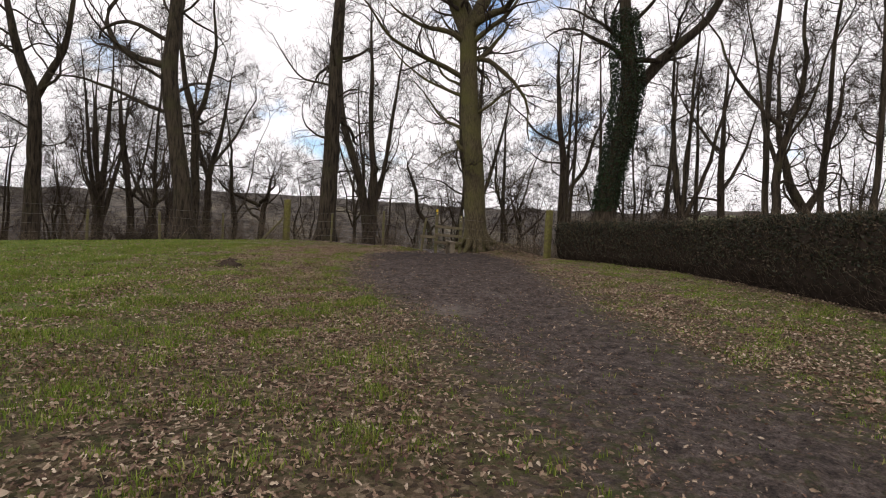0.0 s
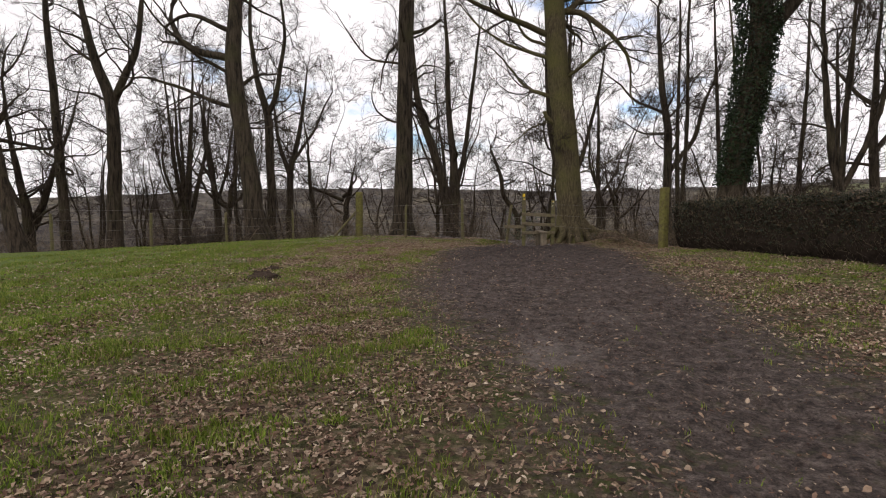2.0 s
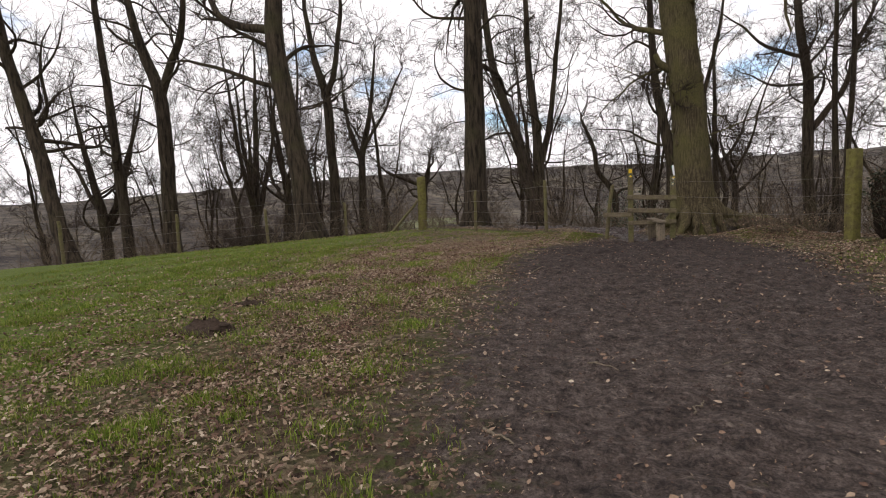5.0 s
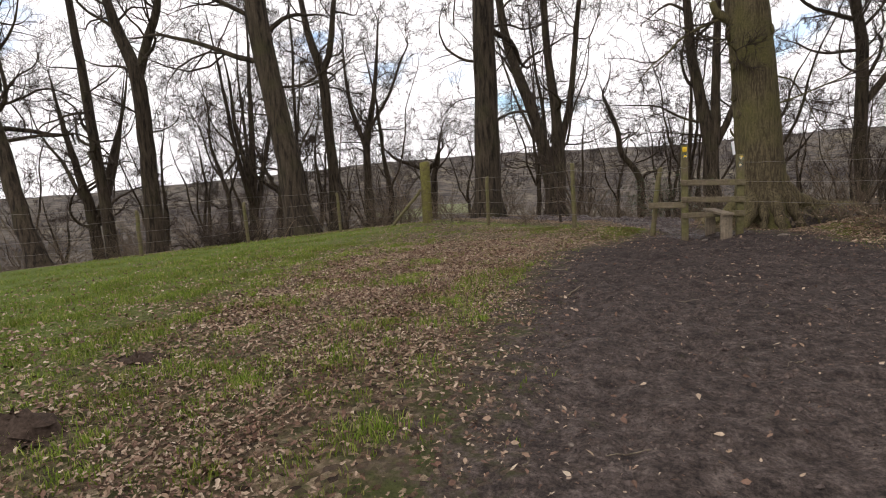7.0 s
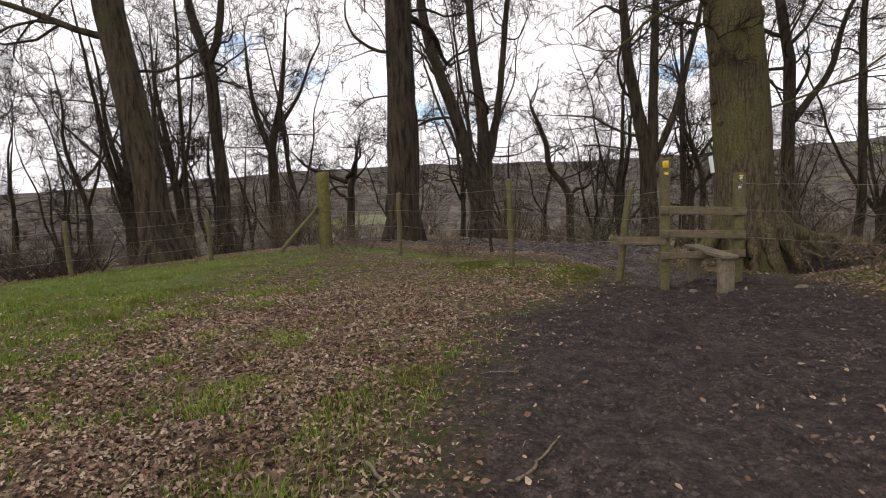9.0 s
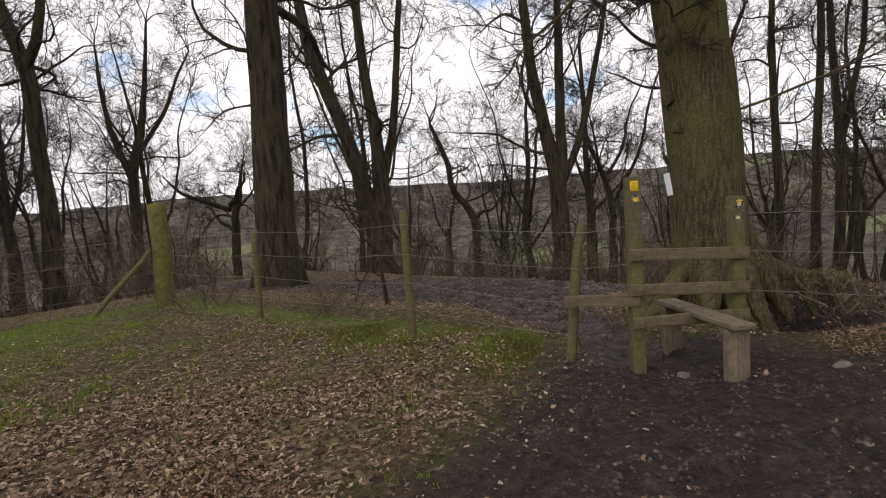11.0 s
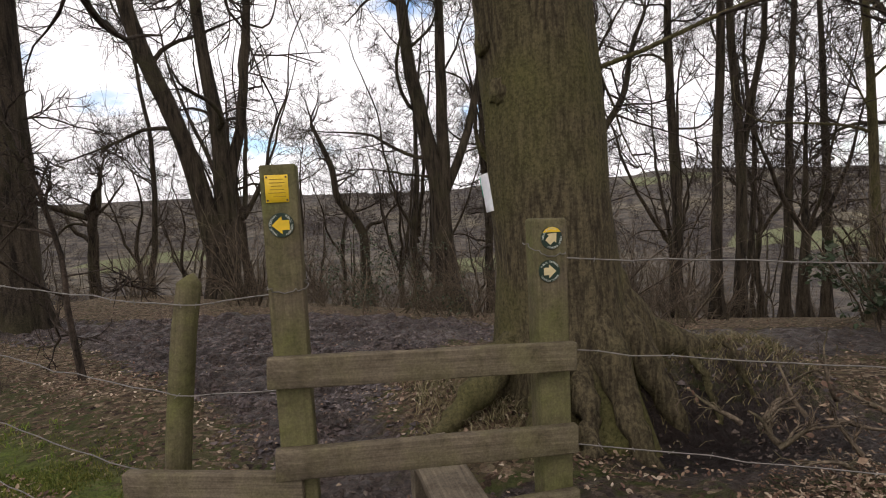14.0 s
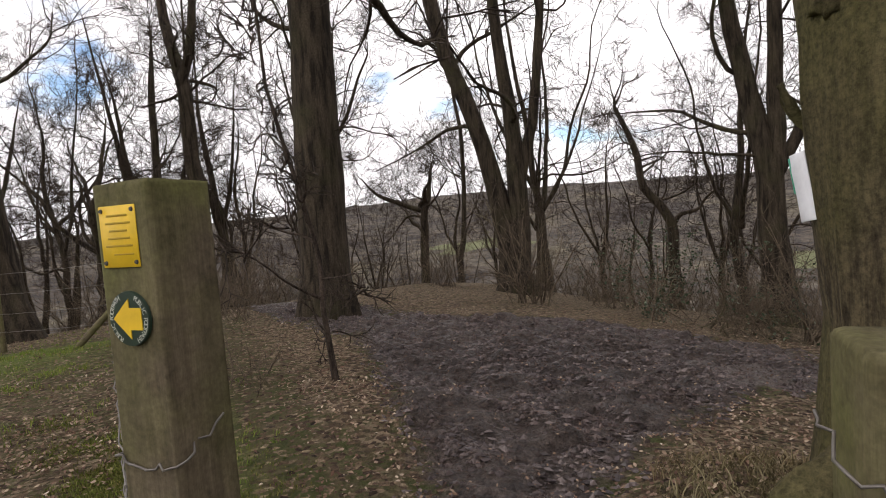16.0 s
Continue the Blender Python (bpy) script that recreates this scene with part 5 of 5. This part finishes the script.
def stone(x, y, sx, sy, sz, seed, label):
    bm = bmesh.new()
    bmesh.ops.create_icosphere(bm, subdivisions=2, radius=1)
    r = random.Random(seed)
    for v in bm.verts:
        v.co *= 1 + r.uniform(-0.16, 0.12)
        v.co = Vector((v.co.x * sx, v.co.y * sy, v.co.z * sz))
    for f in bm.faces:
        f.smooth = True
    tagged(part("stone", bm, M_STONE, None, "", pose(x, y, float(land_z(x, y)) + sz * 0.25, 0, 0, seed * 31)), label, "stone", "stones in the mud")


stone(1.46, 15.40, .12, .065, .028, 1, "flat pale stone at the foot of the stile")
stone(0.3, 15.75, .08, .06, .03, 2, "small pale stone in the mud")
g = np.random.default_rng(12)
for k in range(14):
    x, y = g.uniform(-1.8, 1.8), g.uniform(-1, 15)
    stone(x, y, *(g.uniform(.012, .03, 2)), g.uniform(.008, .016), 10 + k, "small pale pebble pressed into the mud")


def molehill(x, y, w, h, seed):
    f = np.linspace(0, 1, 8)
    V, tri = [], []
    g = np.random.default_rng(seed)
    for k in range(8):
        for a in np.arange(18) * 2 * np.pi / 18:
            rr = w * (1 - f[k]) * (1 + g.normal(0, 0.16))
            V.append((rr * math.cos(a), rr * math.sin(a) * 0.7, h * (1 - (1 - f[k]) ** 2) + g.normal(0, 0.022) - 0.02))
    idx = np.arange(8 * 18).reshape(8, 18)
    q = np.stack([idx[:-1], np.roll(idx, -1, 1)[:-1], np.roll(idx, -1, 1)[1:], idx[1:]], -1).reshape(-1, 4)
    tagged(put("molehill", mesh_of("molehill", V, q, M_SOIL), m=pose(x, y, float(land_z(x, y)))), "low dark heap of bare earth in the grass", "molehill")


M_SOIL = plain("bare_soil", (0.05, 0.035, 0.026), 0.95, 0.1, 0, 0.5, 40)
molehill(-5.15, 7.3, .36, .14, 1)
molehill(-5.5, 8.6, .26, .06, 2)

M_CRUMB = litter_mat('mud_crumb', [(0.0, (0.045, 0.032, 0.028)), (0.6, (0.11, 0.083, 0.072)), (0.95, (0.13, 0.1, 0.086)), (1.0, (0.18, 0.145, 0.12))], 0.85)

# dead leaves and grass, too many to count
rng = np.random.default_rng(2024)


def scatter(count, x0, x1, y0, y1, weight, tries=6):
    x, y = rng.uniform(x0, x1, count * tries), rng.uniform(y0, y1, count * tries)
    keep = rng.uniform(0, 1, len(x)) < weight(x, y)
    x, y = x[keep][:count], y[keep][:count]
    return x, y, land_z(x, y)


def patchy(x, y, scale, seed):
    return np.clip(0.5 + wave_noise(x, y, scale, seed) * 0.9, 0, 1)


def leaf_weight(x, y):
    m, lu, li = cover_at(x, y)
    d = np.clip(1.3 - np.hypot(x + 1.5, (y - 7) * 0.6) / 9.5, 0.07, 1)
    return np.clip(li * np.interp(y, [7, 11], [1.75, 1.35]) * (0.35 + 0.9 * patchy(x, y, 2.2, 6)) + 0.006 * m, 0, 1) * d


x, y, z = scatter(140000, -12, 8, -5, 27, leaf_weight, 8)
x2, y2, z2 = scatter(26000, -8, -1, 5, 17, lambda x, y: np.clip((cover_at(x, y)[2] - 0.35) * 2.2, 0, 1) * patchy(x, y, 1.7, 21), 6)
x, y, z = np.concatenate([x, x2]), np.concatenate([y, y2]), np.concatenate([z, z2])
near = (np.abs(x + 1.5) < 3.6) & (y > -3.5) & (y < 16) & (rng.uniform(0, 1, len(x)) < 0.8)
a, rr = rng.uniform(0, 6.28, 4200), np.sqrt(rng.uniform(0, 1, 4200)) * 1.3
x, y = np.concatenate([x, 2.95 + rr * np.cos(a)]), np.concatenate([y, 15.65 + rr * np.sin(a) * 0.75])
z, near = land_z(x, y), np.concatenate([near, np.full(4200, True)])
at = np.stack([x, y, z + rng.uniform(0.005, 0.03, len(x))], 1)
V, q = leaf_shapes(rng, at[~near], rng.uniform(0.024, 0.058, (~near).sum()) * np.where(y[~near] > 16.2, 0.75, 1.0), 0.42)
trod = 1 - 0.6 * mud_at(x, y)
V2, q2 = lobed_leaves(rng, at[near], rng.uniform(0.024, 0.062, near.sum()) * rng.uniform(0.62, 1.05, near.sum()) * trod[near], 0.45)
V, q = np.concatenate([V, V2]), np.concatenate([q, q2 + len(V)])
tagged(put("leaf_litter", mesh_of("leaf_litter", V, q, M_LEAF, False)), "scattered curled tan oak leaves on the ground", "leaf litter", kind="stuff")


def blades(x, y, z, h, lean):
    N = len(x)
    a, t = rng.uniform(0, 6.28, N), rng.uniform(0, 6.28, N)
    w = rng.uniform(0.0025, 0.005, N)
    dx, dy = np.cos(a) * w, np.sin(a) * w
    ox, oy = np.cos(t) * lean * h, np.sin(t) * lean * h
    V = np.stack([np.stack([x - dx, y - dy, z - 0.005], 1), np.stack([x + dx, y + dy, z - 0.005], 1),
                  np.stack([x + dx * .7 + ox * .35, y + dy * .7 + oy * .35, z + h * .6], 1), np.stack([x - dx * .7 + ox * .35, y - dy * .7 + oy * .35, z + h * .6], 1), np.stack([x + ox, y + oy, z + h], 1)], 1)
    i = np.arange(N)[:, None] * 5
    return V.reshape(-1, 3), i + np.array([[0, 1, 2, 3]]), i + np.array([[3, 2, 4]])


def grass_weight(x, y):
    m, lu, li = cover_at(x, y)
    d = np.clip(1.2 - np.hypot(x + 2, (y - 7) * 0.7) / 15, 0.15, 1)
    return np.clip((0.2 + 0.24 * np.clip((8 - y) / 4, 0, 1) + 1.1 * lu) * (0.12 + 1.5 * patchy(x, y, 1.3, 9) ** 3), 0, 1) * (1 - m) ** 2 * d * (fence_side(x, y) < 0.6) * np.interp(fence_side(x, y), [-1.6, -0.8], [1, 0.3]) * (np.hypot(x + 5.15, (y - 7.3) * 1.3) > 0.5) * (np.hypot(x + 5.5, (y - 8.6) * 1.3) > 0.4)


x, y, z = scatter(42000, -14, 7, -5, 24, grass_weight, 9)
k = 5
x, y, z = np.repeat(x, k) + rng.normal(0, 0.025, len(x) * k), np.repeat(y, k) + rng.normal(0, 0.025, len(x) * k), np.repeat(z, k)
tx, ty = rng.uniform(-10, -1.2, 900), rng.uniform(-2, 16.5, 900)
tk = rng.integers(40, 170, 900)
tr = rng.uniform(0.05, 0.17, 900)
ex, ey = np.repeat(tx, tk) + rng.normal(0, 1, tk.sum()) * np.repeat(tr, tk), np.repeat(ty, tk) + rng.normal(0, 1, tk.sum()) * np.repeat(tr, tk)
ok = (mud_at(ex, ey) < 0.35) & ((ey < 13.4) | (ex < -5))
tall = np.concatenate([np.ones(len(x)), np.full(ok.sum(), 1.5)])
x, y = np.concatenate([x, ex[ok]]), np.concatenate([y, ey[ok]])
z = land_z(x, y)
V, q, t3 = blades(x, y, z, tall * rng.uniform(0.012, 0.042, len(x)) * (0.7 + 0.9 * patchy(x, y, 1.3, 9)), rng.uniform(0.1, 0.9, len(x)))
tagged(put("grass", mesh_of("grass", V, q, M_GRASS, False, t3)), "short rough pasture grass in uneven tufts", "grass", kind="stuff")
x, y, z = scatter(15000, -5, 3.2, 15, 18.5, lambda x, y: np.exp(-((np.maximum(fence_side(x, y), -3) + 0.35) / 0.5) ** 2) * (mud_at(x, y) < 0.3) * patchy(x, y, 1.2, 4), 10)
x, y, z = np.repeat(x, 4) + rng.normal(0, 0.02, len(x) * 4), np.repeat(y, 4) + rng.normal(0, 0.02, len(x) * 4), np.repeat(z, 4)
V, q, t3 = blades(x, y, z, rng.uniform(0.008, 0.026, len(x)), rng.uniform(0.3, 1.2, len(x)))
tagged(put("moss", mesh_of("moss", V, q, M_MOSS, False, t3)), "yellow-green mossy turf along the fence foot", "moss", kind="stuff")

# bleached grass hanging over the oak's root bank
M_STRAW = litter_mat("straw_blade", [(0.0, (0.1, 0.085, 0.035)), (0.6, (0.23, 0.19, 0.1)), (1.0, (0.36, 0.31, 0.18))])
x, y, z = scatter(5200, 0.6, 3.8, 16.9, 19.0, lambda x, y: np.maximum(np.exp(-(((x - 2.75) / 1.0) ** 4 + ((y - 17.75) / 0.3) ** 4)), 0.7 * np.exp(-(((x - 1.1) / 0.5) ** 4 + ((y - 18.1) / 0.8) ** 4))), 8)
V, q, t3 = blades(x, y, z, rng.uniform(0.03, 0.1, len(x)), rng.uniform(0.5, 1.8, len(x)))
tagged(put("dead_grass", mesh_of("dead_grass", V, q, M_STRAW, False, t3)), "straw-coloured dead grass over the root bank", "grass", kind="stuff")

# crumbs of churned earth on the trodden ground
x, y, z = scatter(20000, -4, 4, -3, 26, lambda x, y: np.clip(mud_at(x, y) * patchy(x, y, 0.9, 14) * np.interp(y, [-3, 3, 12, 22, 26], [0.3, 0.5, 1, 1, 0.5]), 0, 1), 6)
N = len(x)
size = rng.uniform(0.006, 0.022, N) * rng.uniform(0.5, 1.2, N)
lump = np.array([(1, 0, 0), (0, 1, 0), (-1, 0, 0), (0, -1, 0), (0, 0, 0.8), (0, 0, -0.8)])
V = lump[None] * size[:, None, None] * rng.uniform(0.6, 1.4, (N, 6, 1)) + rng.normal(0, 0.15, (N, 6, 3)) * size[:, None, None] + np.stack([x, y, z], 1)[:, None]
faces = np.array([(0, 1, 4), (1, 2, 4), (2, 3, 4), (3, 0, 4), (1, 0, 5), (2, 1, 5), (3, 2, 5), (0, 3, 5)])
t3 = (np.arange(N)[:, None, None] * 6 + faces[None]).reshape(-1, 3)
tagged(put("earth_crumbs", mesh_of("earth_crumbs", V.reshape(-1, 3), np.zeros((0, 4)), M_CRUMB, False, t3)), "crumbs of dark churned mud on the path", "mud", kind="stuff")

# wet clods thrown up on the track behind the stile
M_CLOD = litter_mat("wet_clod", [(0.0, (0.045, 0.034, 0.034)), (0.6, (0.105, 0.082, 0.078)), (1.0, (0.21, 0.17, 0.158))], 0.34)
x, y, z = scatter(16000, -8, 5, 17.5, 26, lambda x, y: mud_at(x, y) * patchy(x, y, 0.9, 15), 8)
N = len(x)
size = rng.uniform(0.01, 0.034, N)
V = lump[None] * size[:, None, None] * np.stack([rng.uniform(0.7, 1.6, N), rng.uniform(0.5, 1.1, N), rng.uniform(0.5, 1.1, N)], 1)[:, None] + rng.normal(0, 0.2, (N, 6, 3)) * size[:, None, None] + np.stack([x, y, z], 1)[:, None]
t3 = (np.arange(N)[:, None, None] * 6 + faces[None]).reshape(-1, 3)
tagged(put("mud_clods", mesh_of("mud_clods", V.reshape(-1, 3), np.zeros((0, 4)), M_CLOD, False, t3)), "wet dark clods of churned mud on the track", "mud", kind="stuff")
